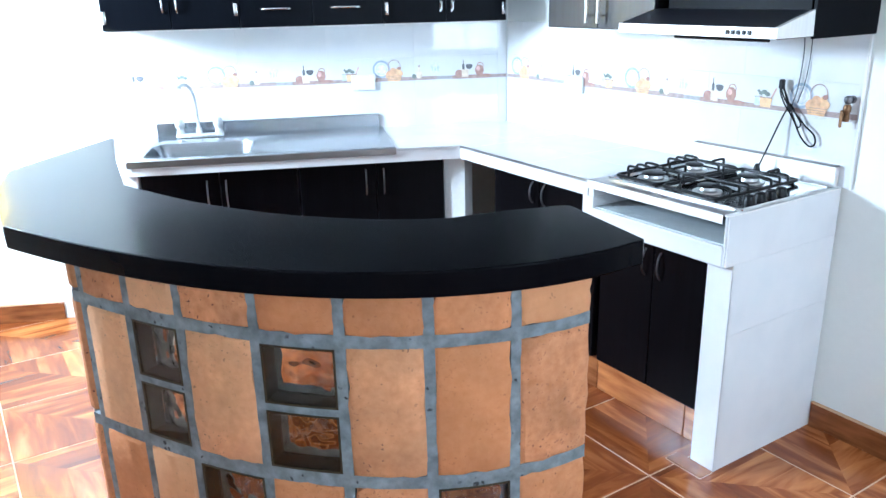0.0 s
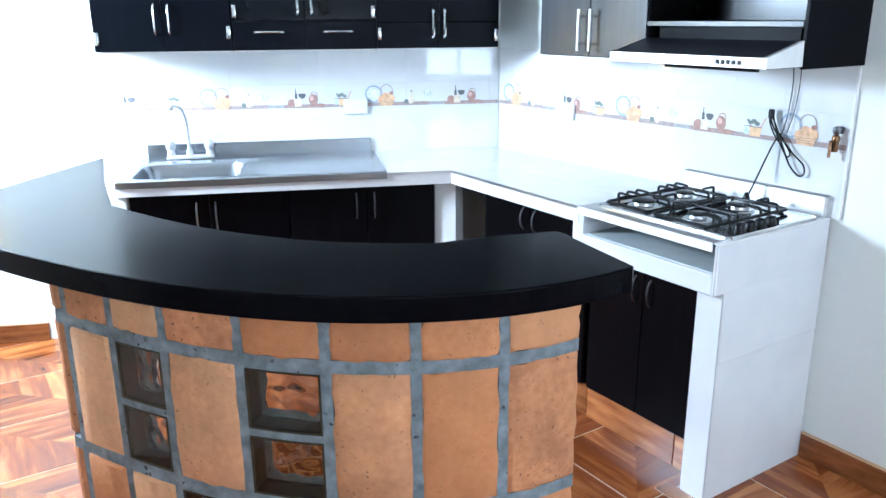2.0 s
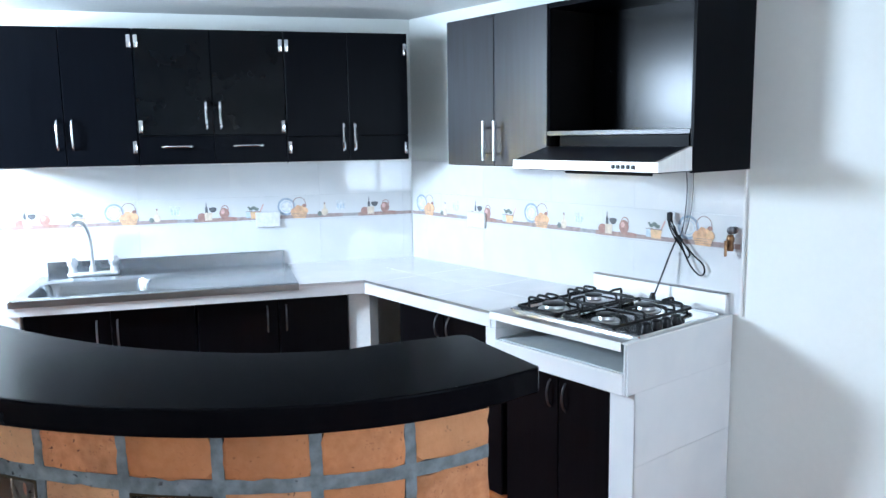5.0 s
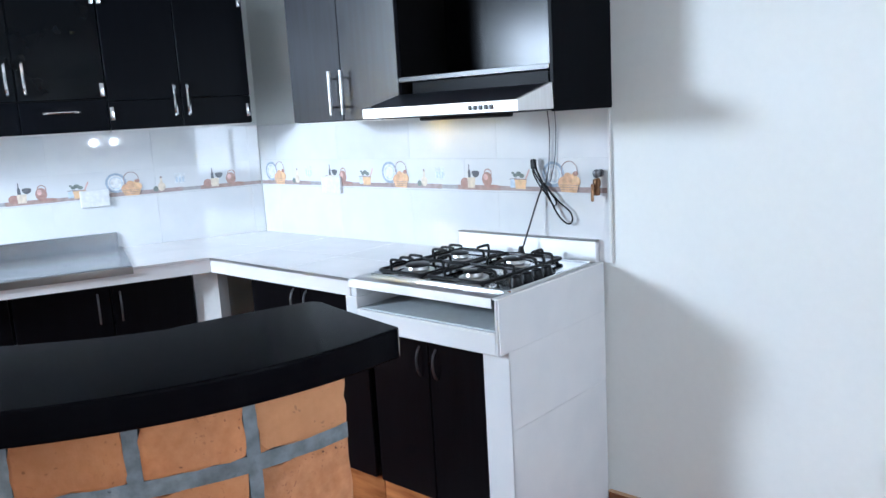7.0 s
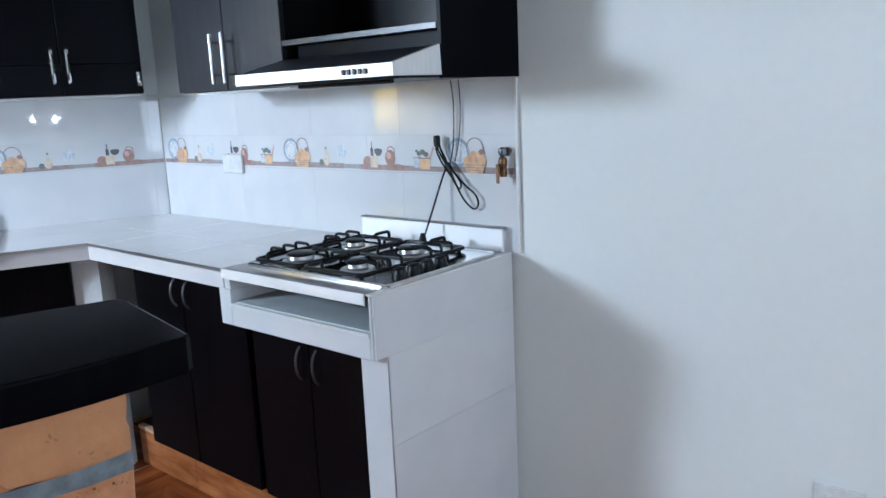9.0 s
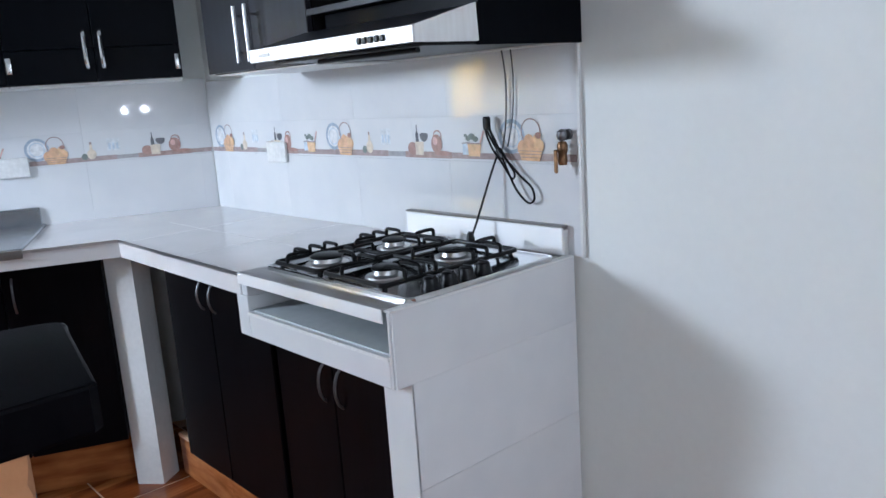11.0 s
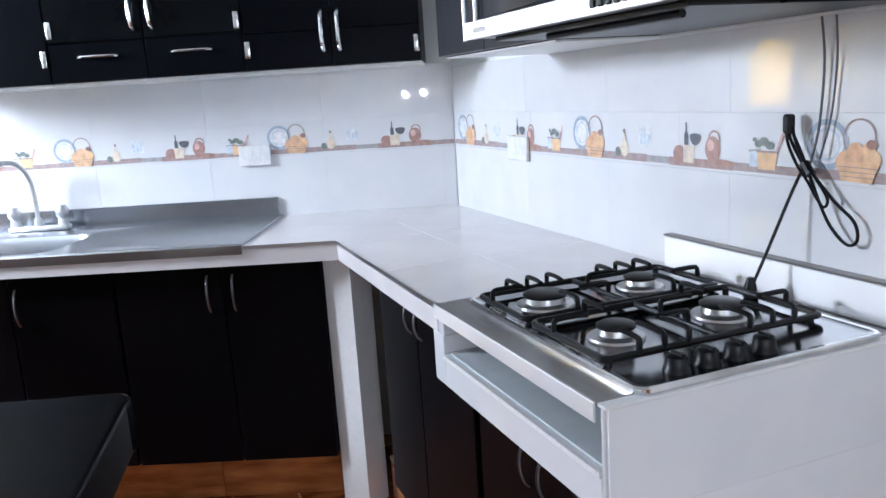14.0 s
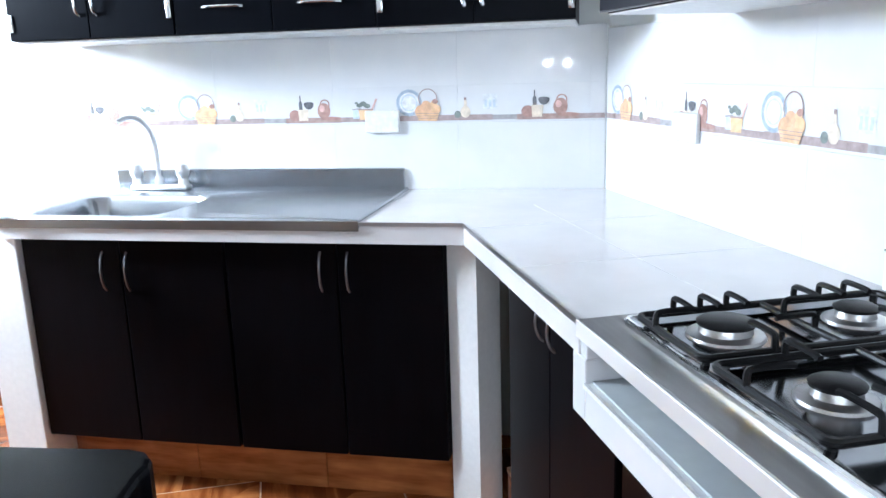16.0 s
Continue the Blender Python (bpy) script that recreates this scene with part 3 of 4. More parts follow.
part("base", B(-1.652, -1.43, -0.10, -0.055, 0.909, 0.928, 0.008, 2), SATIN, faucet, smooth=True)
for x in (-1.63, -1.452):
    part("valve_body", lathe(bmesh.new(), [(0.001, 0.926), (0.020, 0.926), (0.017, 0.95), (0.013, 0.952), (0.001, 0.952)], x, -0.078, 16), SATIN, faucet, smooth=True)
    part("handle", lathe(bmesh.new(), [(0.001, 0.951), (0.016, 0.951), (0.024, 0.965), (0.024, 0.985), (0.015, 0.998), (0.001, 1.0)], x, -0.078, 10), SATIN, faucet, "clear faceted handle", smooth=True)
path = smooth_path([(-1.545, -0.078, 0.925), (-1.545, -0.078, 1.02), (-1.55, -0.085, 1.10), (-1.565, -0.12, 1.155), (-1.585, -0.165, 1.168), (-1.60, -0.20, 1.155)])
part("spout", tube(bmesh.new(), path, 0.009, 10), SATIN, faucet, smooth=True)
part("collar", lathe(bmesh.new(), [(0.001, 0.927), (0.017, 0.927), (0.014, 0.955), (0.001, 0.955)], -1.545, -0.078, 16), SATIN, faucet, smooth=True)


# ---- cabinets ----
def bow_handle(x, y, z0, z1, horizontal=False, out=0.026, r=0.0052, flat=0.6):
    """A bow handle from z0 to z1 (or x0 to x1) standing out of the plane y."""
    pts = []
    for i in range(11):
        t = i / 10
        o = out * math.sin(math.pi * min(max(t, 0), 1)) ** flat
        if horizontal:
            pts.append((z0 + (z1 - z0) * t, y - o, x))
        else:
            pts.append((x, y - o, z0 + (z1 - z0) * t))
    return tube(bmesh.new(), pts, r, 8)


def base_unit(name_m, x0, x1, seam, front, z0, z1, handles, hz, label, group, top=None):
    cab = thing("base_cabinet", label, "cabinet", name_m, ((x0 + x1) / 2, -0.3, z0), group)
    part("body", B(x0 + 0.002, x1 - 0.002, front + 0.02, -0.012, z0, top or z1), CARCASS, cab)
    spans = [(x0, seam), (seam, x1)] if seam else [(x0, x1)]
    for (a, b), hxx in zip(spans, handles):
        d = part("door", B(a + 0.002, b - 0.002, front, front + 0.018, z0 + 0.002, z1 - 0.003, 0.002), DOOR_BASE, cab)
        part("handle", bow_handle(hxx, front, hz[0], hz[1], out=0.02, r=0.0038), HANDLE, d, "satin chrome bow handle", smooth=True)
    return cab


base_unit(NM, -1.75, -1.085, -1.42, -0.545, 0.182, 0.838, (-1.475, -1.395), (0.675, 0.795), "dark wenge two-door base cabinet under the sink", "base cabinets", 0.735)
base_unit(NM, -1.08, -0.433, -0.74, -0.545, 0.182, 0.838, (-0.787, -0.707), (0.690, 0.806), "dark wenge two-door base cabinet beside the sink", "base cabinets")
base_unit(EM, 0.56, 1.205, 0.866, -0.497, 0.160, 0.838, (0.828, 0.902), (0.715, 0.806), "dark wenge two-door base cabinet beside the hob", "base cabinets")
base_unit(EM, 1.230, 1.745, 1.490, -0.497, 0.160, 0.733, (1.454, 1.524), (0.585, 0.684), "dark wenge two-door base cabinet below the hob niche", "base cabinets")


def plinth(name, m, spans, y, top):
    p = thing(name, "brown wood-look tiled plinth under the base cabinets", "plinth", m, (spans[0][0], y, 0), kind="structure")
    for a, b in spans:
        part("plinth_tile", B(a + 0.001, b - 0.001, y, y + 0.02, 0.0, top - 0.013, 0.002), PLINTH_LIT, p)
        part("cap", B(a, b, y - 0.002, y + 0.02, top - 0.013, top), FLOORGROUT, p)


plinth("plinth_1", NM, [(-1.75, -1.30), (-1.30, -0.855), (-0.855, -0.428)], -0.432, 0.181)
plinth("plinth_2", EM, [(0.36, 0.745), (0.745, 1.19), (1.19, 1.635), (1.635, 1.747)], -0.447, 0.159)


def hinge(x, y, z, h=0.055):
    return B(x - 0.009, x + 0.009, y - 0.006, y, z - h / 2, z + h / 2, 0.003, 2)


UF = -0.325
# wall cabinets over the sink: plain doors, glass doors above drawers, panelled doors
cab = thing("wall_cabinet", "dark two-door wall cabinet with bow handles", "cabinet", NM, (-1.57, -0.16, 1.42), "wall cabinets")
part("body", B(-1.858, -1.287, UF + 0.02, 0.004, 1.42, 2.0), CARCASS, cab)
part("bottom_panel", B(-1.856, -1.289, UF + 0.022, -0.001, 1.4125, 1.4195), PLASTIC, cab, "white melamine underside")
for a, b, h in ((-1.858, -1.574, -1.602), (-1.572, -1.287, -1.543)):
    d = part("door", B(a, b, UF, UF + 0.018, 1.422, 1.998, 0.002), DOOR, cab)
    part("handle", bow_handle(h, UF, 1.49, 1.618, out=0.022, flat=0.22), CHROME, d, "chrome bow handle", smooth=True)
for x, z in ((-1.846, 1.935), (-1.846, 1.475), (-1.299, 1.945), (-1.299, 1.497)):
    part("hinge", hinge(x, UF, z), CHROME, cab, "chrome surface hinge", smooth=True)

cab = thing("wall_cabinet", "dark wall cabinet with smoked glass doors above two drawers", "cabinet", NM, (-0.97, -0.16, 1.42), "wall cabinets")
part("body", B(-1.283, -0.655, UF + 0.02, 0.004, 1.42, 2.0), CARCASS, cab)
part("bottom_panel", B(-1.281, -0.657, UF + 0.022, -0.001, 1.4125, 1.4195), PLASTIC, cab, "white melamine underside")
for a, b, h in ((-1.283, -0.970, -0.998), (-0.968, -0.655, -0.938)):
    d = part("glass_door", B(a, b, UF, UF + 0.018, 1.546, 1.998, 0.002), DARKGLASS, cab, "smoked glass door")
    part("handle", bow_handle(h, UF, 1.572, 1.692, out=0.022, r=0.007, flat=0.22), CHROME, d, "chrome bow handle", smooth=True)
for a, b, h0, h1 in ((-1.283, -0.970, -1.192, -1.062), (-0.968, -0.655, -0.888, -0.756)):
    d = part("drawer_front", B(a, b, UF, UF + 0.018, 1.422, 1.542, 0.002), DOOR, cab)
    part("handle", bow_handle(1.497, UF, h0, h1, True, 0.022, flat=0.22), CHROME, d, "chrome bow handle", smooth=True)
for x, z in ((-1.271, 1.945), (-1.271, 1.585), (-0.667, 1.935), (-0.667, 1.58)):
    part("hinge", hinge(x, UF, z), CHROME, cab, "chrome surface hinge", smooth=True)

cab = thing("wall_cabinet", "dark two-door wall cabinet with a low cross rail", "cabinet", NM, (-0.37, -0.16, 1.42), "wall cabinets")
part("body", B(-0.651, -0.088, UF + 0.02, 0.004, 1.42, 2.0), CARCASS, cab)
part("bottom_panel", B(-0.649, -0.090, UF + 0.022, -0.001, 1.4125, 1.4195), PLASTIC, cab, "white melamine underside")
for a, b, h in ((-0.651, -0.370, -0.396), (-0.368, -0.088, -0.344)):
    d = part("door", B(a, b, UF, UF + 0.018, 1.535, 1.998, 0.002), DOOR, cab)
    part("lower_panel", B(a, b, UF, UF + 0.018, 1.422, 1.533, 0.0015), DOOR, cab)
    part("handle", bow_handle(h, UF, 1.468, 1.592, out=0.024, r=0.0085, flat=0.22), CHROME, d, "chrome bow handle", smooth=True)
for x, z in ((-0.640, 1.935), (-0.640, 1.485), (-0.100, 1.925), (-0.100, 1.475)):
    part("hinge", hinge(x, UF, z), CHROME, cab, "chrome surface hinge", smooth=True)

# wall cabinet beside the hood, with the open shelf over the hood
cab = thing("wall_cabinet", "dark satin wall cabinet with bar handles, window sheen in its grey", "cabinet", EM, (0.98, -0.16, 1.405), "wall cabinets")
part("body", B(0.700, 1.268, UF + 0.02, 0.004, 1.405, 1.99), CARCASS, cab)
for a, b, h in ((0.700, 0.984, 0.955), (0.986, 1.268, 1.017)):
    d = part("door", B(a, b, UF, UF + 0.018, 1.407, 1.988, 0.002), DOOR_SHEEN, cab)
    hd = part("handle", tube(bmesh.new(), [(h, UF - 0.032, 1.428), (h, UF - 0.032, 1.582)], 0.0058, 10), ALU, d, "steel bar handle", smooth=True)
    for z in (1.455, 1.555):
        part("handle_post", tube(bmesh.new(), [(h, UF - 0.032, z), (h, UF + 0.001, z)], 0.004, 8), CHROME, d, smooth=True)

part("bottom_panel", B(0.702, 1.266, UF + 0.022, 0.002, 1.4015, 1.405), PLASTIC, cab, "white melamine underside")

shelf = thing("open_shelf_unit", "dark open shelf unit above the cooker hood", "shelf unit", EM, (1.58, -0.16, 1.405))
part("top_panel", B(1.272, 1.868, UF + 0.004, 0.004, 1.970, 1.988), DOOR, shelf)
part("side_panel", B(1.869, 1.881, UF, 0.004, 1.402, 1.990, 0.001), DOOR, shelf)
part("back_panel", B(1.272, 1.868, -0.075, -0.065, 1.540, 1.970), SHELFBACK, shelf, "glossy black back panel")
part("shelf", B(1.272, 1.868, UF + 0.004, 0.004, 1.522, 1.538), DOOR, shelf)
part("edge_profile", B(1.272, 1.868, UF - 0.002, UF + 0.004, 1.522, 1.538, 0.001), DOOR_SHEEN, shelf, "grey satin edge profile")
part("bottom_panel", B(1.272, 1.868, -0.055, 0.002, 1.402, 1.406), PLASTIC, shelf, "white melamine underside")
part("duct_box", B(1.30, 1.84, -0.29, -0.01, 1.480, 1.521), DOOR, shelf)

hood = thing("cooker_hood", "slim steel cooker hood with push buttons", "cooker hood", EM, (1.58, -0.25, 1.405))
bm = bmesh.new()
prof = [(-0.495, 1.412), (-0.495, 1.440), (-0.33, 1.482), (-0.01, 1.482), (-0.01, 1.412)]
loft(bm, [[(x, y, z) for y, z in prof] for x in (1.274, 1.866)])
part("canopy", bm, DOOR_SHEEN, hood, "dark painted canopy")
part("front_lip", B(1.272, 1.880, -0.500, -0.4955, 1.409, 1.441, 0.0015), UPSTAND, hood, "brushed steel front lip")
bm = bmesh.new()
loft(bm, [[(x, y, z) for y, z in [(-0.4953, 1.41), (-0.4953, 1.441), (-0.33, 1.484), (-0.326, 1.41)]] for x in (1.8662, 1.879)])
part("side_cheek", bm, UPSTAND, hood, "steel side cheek")
part("filter", B(1.30, 1.85, -0.45, -0.06, 1.4045, 1.412, 0.002), RUBBER, hood, "dark grease filter")
part("filter_bar", tube(bmesh.new(), [(1.45, -0.42, 1.4), (1.80, -0.42, 1.4)], 0.006), RUBBER, hood, smooth=True)
for i in range(5):
    x = 1.715 + i * 0.019
    bm = bmesh.new()
    box(bm, x - 0.0065, x + 0.0065, -0.5045, -0.500, 1.418, 1.431, 0.002)
    part("button", bm, RUBBER, hood, "black push button")
part("badge", B(1.315, 1.365, -0.5012, -0.500, 1.420, 1.428), ALU, hood)

# ---- hob ----
surround = thing("hob_surround", "brushed steel sheet round the hob with an upstand", "hob surround", EM, (1.54, -0.3, 0.897))
bm = bmesh.new()
box(bm, 1.236, 1.8225, -DE - 0.003, -0.004, 0.897, 0.903, 0.0015)
part("sheet", bm, STEEL_E, surround)
part("front_lip", B(1.236, 1.8225, -DE - 0.007, -DE - 0.0035, 0.874, 0.903, 0.001), UPSTAND, surround, "satin steel front lip")
bm = bmesh.new()
box(bm, 1.242, 1.828, -0.026, -0.020, 0.903, 0.972, 0.002)
box(bm, 1.822, 1.828, -0.020, -0.003, 0.903, 0.966, 0.001)
part("upstand", bm, UPSTAND, surround)
part("upstand_cap", B(1.241, 1.829, -0.0275, -0.003, 0.9722, 0.9762, 0.001), EDGESTEEL, surround, "dull folded steel top edge with a dark reflection in its tone")

hob = thing("gas_hob", "four-burner steel gas hob with black iron grates", "hob", EM @ pose(0.006, 0, 0.004), (1.55, -0.29, 0.903))
loops = [rrect(1.548, -0.295, 0.284, 0.228, 0.02, 0.8965), rrect(1.548, -0.295, 0.285, 0.229, 0.02, 0.907), rrect(1.548, -0.295, 0.282, 0.226, 0.018, 0.910),
         rrect(1.548, -0.295, 0.277, 0.221, 0.014, 0.909), rrect(1.548, -0.295, 0.268, 0.212, 0.012, 0.906)]
part("tray", loft(bmesh.new(), [rrect(1.548, -0.295, 0.279, 0.223, 0.017, 0.898)] + loops[3:]), HOBTRAY, hob, smooth=True)
part("rim", loft(bmesh.new(), loops[:4], False, False), CHROME, hob, "bright rolled steel rim", smooth=True)
BURNERS = ((1.385, -0.415, 0.045), (1.620, -0.415, 0.036), (1.380, -0.195, 0.036), (1.615, -0.195, 0.042))
for bx, by, br in BURNERS:
    b = part("burner", lathe(bmesh.new(), [(0.001, 0.906), (br + 0.012, 0.906), (br + 0.010, 0.910), (br + 0.002, 0.912), (br - 0.006, 0.913), (br - 0.009, 0.924), (0.001, 0.924)], bx, by), ALU, hob, "aluminium burner ring", smooth=True)
    part("burner_cap", lathe(bmesh.new(), [(0.001, 0.924), (br - 0.004, 0.924), (br - 0.003, 0.928), (br - 0.010, 0.932), (0.001, 0.933)], bx, by), IRON, b, "black burner cap", smooth=True)
GZ = 0.939


def grate(x0, x1, y0, y1, hooks):
    rail, top = GZ - 0.020, GZ + 0.004
    g = part("grate", tube(bmesh.new(), rrect((x0 + x1) / 2, (y0 + y1) / 2, (x1 - x0) / 2, (y1 - y0) / 2, 0.014, rail, 5), 0.0060, 8, True), IRON, hob, smooth=True)
    part("crossbar", tube(bmesh.new(), [(x0, (y0 + y1) / 2, rail), (x1, (y0 + y1) / 2, rail)], 0.0055), IRON, g, smooth=True)
    for fx, fy in ((x0 + 0.012, y0 + 0.012), (x1 - 0.012, y0 + 0.012), (x0 + 0.012, y1 - 0.012), (x1 - 0.012, y1 - 0.012)):
        part("foot", tube(bmesh.new(), [(fx, fy, 0.906), (fx, fy, rail)], 0.006), IRON, g, smooth=True)
    mx = (x0 + x1) / 2
    for cyy in ((3 * y0 + y1) / 4, (y0 + 3 * y1) / 4):
        h = (y1 - y0) / 4
        fingers = [((x0, cyy), (1, 0), x1 - x0), ((x1, cyy), (-1, 0), x1 - x0)]
        fingers += [((mx - 0.035, cyy - h), (0, 1), 2 * h), ((mx + 0.035, cyy + h), (0, -1), 2 * h)]
        fingers += [((x0, cyy - 0.045), (1, 0), x1 - x0), ((x0, cyy + 0.045), (1, 0), x1 - x0)] if hooks else [((x1, cyy - 0.045), (-1, 0), x1 - x0), ((x1, cyy + 0.045), (-1, 0), x1 - x0)]
        for (sx, sy), (dx, dy), full in fingers:
            ln = full * 0.30
            pts = [(sx, sy, rail), (sx, sy, top - 0.006), (sx + dx * 0.008, sy + dy * 0.008, top), (sx + dx * ln * 0.8, sy + dy * ln * 0.8, top), (sx + dx * ln, sy + dy * ln, top - 0.002)]
            part("finger", tube(bmesh.new(), smooth_path(pts, 3), 0.0048, 6), IRON, g, smooth=True)


grate(1.300, 1.490, -0.512, -0.095, True)
grate(1.512, 1.735, -0.512, -0.095, False)
for i, y in enumerate((-0.430, -0.377, -0.324, -0.271)):
    k = part("knob", lathe(bmesh.new(), [(0.001, 0.906), (0.021, 0.906), (0.020, 0.911), (0.018, 0.913), (0.016, 0.928), (0.012, 0.931), (0.001, 0.932)], 1.792, y, 20), RUBBER, hob, "black plastic knob", smooth=True)
    part("grip", B(1.781, 1.809, y - 0.004, y + 0.004, 0.929, 0.935, 0.002), RUBBER, k)

# ---- wall fittings ----
for m, x0, x1, z0, z1 in ((NM, -0.797, -0.678, 1.092, 1.166), (EM, 0.452, 0.578, 1.096, 1.170)):
    o = thing("wall_socket", "white plastic double wall socket on the tiles", "socket", m, ((x0 + x1) / 2, 0, z0), "wall sockets")
    part("plate", B(x0, x1, -0.014, -0.001, z0, z1, 0.004, 2), PLASTIC, o)
    for f in (0.28, 0.72):
        c = x0 + (x1 - x0) * f
        part("outlet", B(c - 0.018, c + 0.018, -0.0148, -0.014, z0 + 0.02, z1 - 0.02), PLASTIC, o)
o = thing("wall_socket", "white plastic wall socket low on the painted wall", "socket", EM, (2.74, 0, 0.36), "wall sockets")
part("plate", B(2.690, 2.800, -0.004, 0.007, 0.360, 0.432, 0.003, 2), PLASTIC, o)
for s in (-0.02, 0.02):
    part("outlet", B(2.745 + s - 0.013, 2.745 + s + 0.013, -0.006, -0.004, 0.38, 0.412, 0.001), PLASTIC, o)

tap = thing("gas_valve", "brass gas valve with a worn lever on the tiles", "valve", EM, (1.832, 0, 1.10))
part("flange", tube(bmesh.new(), [(1.838, -0.001, 1.195), (1.838, -0.012, 1.195)], 0.013, 16), DARKALU, tap, "dull steel flange", smooth=True)
part("knuckle", lathe(bmesh.new(), [(0.001, 1.180), (0.009, 1.183), (0.0135, 1.193), (0.012, 1.203), (0.005, 1.208), (0.001, 1.209)], 1.836, -0.024, 14), DARKALU, tap, "dark chrome knuckle", smooth=True)
part("body", lathe(bmesh.new(), [(0.001, 1.125), (0.010, 1.125), (0.012, 1.135), (0.010, 1.150), (0.013, 1.158), (0.013, 1.172), (0.009, 1.180), (0.001, 1.180)], 1.836, -0.024, 12), BRASS, tap, smooth=True)
part("lever", B(1.823, 1.834, -0.044, -0.037, 1.106, 1.162, 0.003), BRASS, tap, "worn brass lever")

# tiled wall end trim
single("tile_edge_trim", B(1.866, 1.874, -0.004, 0.007, 0.90, 1.40, 0.001), PLASTER, "pale trim closing the edge of the wall tiles", "trim", m=EM, base=(1.87, 0, 0.9), kind="structure")

# cables
cable = thing("hood_cable", "dark grey cable hanging down from the hood", "cable", EM, (1.66, -0.008, 1.0))
part("cord", tube(bmesh.new(), smooth_path([(1.650, -0.02, 1.42), (1.652, -0.010, 1.33), (1.645, -0.010, 1.22), (1.632, -0.014, 1.155)]), 0.0021, 6), GREYCORD, cable, smooth=True)
part("cord", tube(bmesh.new(), smooth_path([(1.680, -0.02, 1.42), (1.676, -0.008, 1.34), (1.668, -0.008, 1.24), (1.652, -0.014, 1.165)]), 0.0018, 6), GREYCORD, cable, smooth=True)
bundle = thing("power_cord", "black hob power cord tied in a bundle", "cable", EM, (1.57, -0.08, 0.92))
part("lead", tube(bmesh.new(), smooth_path([(1.570, -0.085, 0.925), (1.585, -0.06, 1.00), (1.606, -0.03, 1.10), (1.622, -0.018, 1.15)]), 0.0029, 6), RUBBER, bundle, smooth=True)
part("loop", tube(bmesh.new(), smooth_path([(1.630, -0.02, 1.145), (1.600, -0.02, 1.185), (1.588, -0.022, 1.215), (1.600, -0.024, 1.210), (1.622, -0.022, 1.17), (1.650, -0.02, 1.11), (1.680, -0.018, 1.055), (1.715, -0.016, 1.025), (1.735, -0.016, 1.035), (1.728, -0.016, 1.065), (1.690, -0.018, 1.095), (1.645, -0.022, 1.14)]), 0.0029, 6), RUBBER, bundle, smooth=True)
part("loop", tube(bmesh.new(), smooth_path([(1.632, -0.024, 1.15), (1.612, -0.026, 1.19), (1.598, -0.026, 1.225), (1.590, -0.026, 1.20), (1.612, -0.028, 1.16), (1.640, -0.026, 1.125), (1.668, -0.022, 1.085), (1.676, -0.02, 1.10), (1.648, -0.024, 1.14)]), 0.0027, 6), RUBBER, bundle, smooth=True)
part("tie", tube(bmesh.new(), [(1.626, -0.022, 1.158), (1.642, -0.022, 1.138)], 0.0085, 8), RUBBER, bundle, smooth=True)
part("plug", B(1.584, 1.602, -0.034, -0.016, 1.208, 1.242, 0.004), RUBBER, bundle, "black plug")
part("strain_relief", lathe(bmesh.new(), [(0.001, 0.913), (0.014, 0.913), (0.011, 0.935), (0.006, 0.95), (0.001, 0.95)], 1.570, -0.085, 12), RUBBER, bundle, smooth=True)

# ---- curved breakfast bar ----
CX, CY = -0.952, -0.69


def r_out(a):
    return ((-0.423 * a - 3.0417) * a - 7.2178) * a - 4.1622


def r_in(a):
    return ((-0.2293 * a - 1.6475) * a - 3.8667) * a - 1.8724


def polar(a, r):
    return CX + r * math.cos(a), CY + r * math.sin(a)


A0, A1 = -1.780, -2.90
END_CORNER, END_TIP = (-1.145, -1.772), (-1.205, -2.084)   # straight cut end of the top
outer_edge = [polar(A0 + (A1 - A0) * i / 40, r_out(A0 + (A1 - A0) * i / 40)) for i in range(41)] + [(-2.402, -0.62), (-2.332, -0.30)]
inner_edge = [(-1.218, -2.094), END_TIP, (-1.201, -2.064), (-1.150, -1.800), (-1.145, -1.786), END_CORNER, (-1.151, -1.759), (-1.164, -1.750), (-1.225, -1.731), (-1.310, -1.703), (-1.390, -1.683)]
inner_edge += [polar(-2.05 - 1.03 * i / 33, r_in(-2.05 - 1.03 * i / 33)) for i in range(34)] + [(-1.985, -0.25), north(-1.815, -0.60)]
bar = thing("breakfast_bar", "curved brick and glass block bar with a black top", "bar counter", WM, (-1.9, -1.4, 0))
part("bar_top", prism(bmesh.new(), outer_edge + inner_edge[::-1], 0.955, 1.015, 0.005), SLAB, bar, "black laminate top with rounded edges")

INSET, THICK = 0.10, 0.12
WA0, WA1 = -1.8135, -2.86
END = (-2.142, -0.22)
start = polar(WA1, r_out(WA1) - INSET)
run = Vector((END[0] - start[0], END[1] - start[1]))
RUN = run.length


def face_point(s, depth):
    """A point of the bar's brick face: s is an angle along the curve, or metres past its end when positive."""
    if s <= 0:
        return polar(s, r_out(s) - INSET - depth)
    d = run / RUN
    return start[0] + d.x * s + d.y * depth, start[1] + d.y * s - d.x * depth


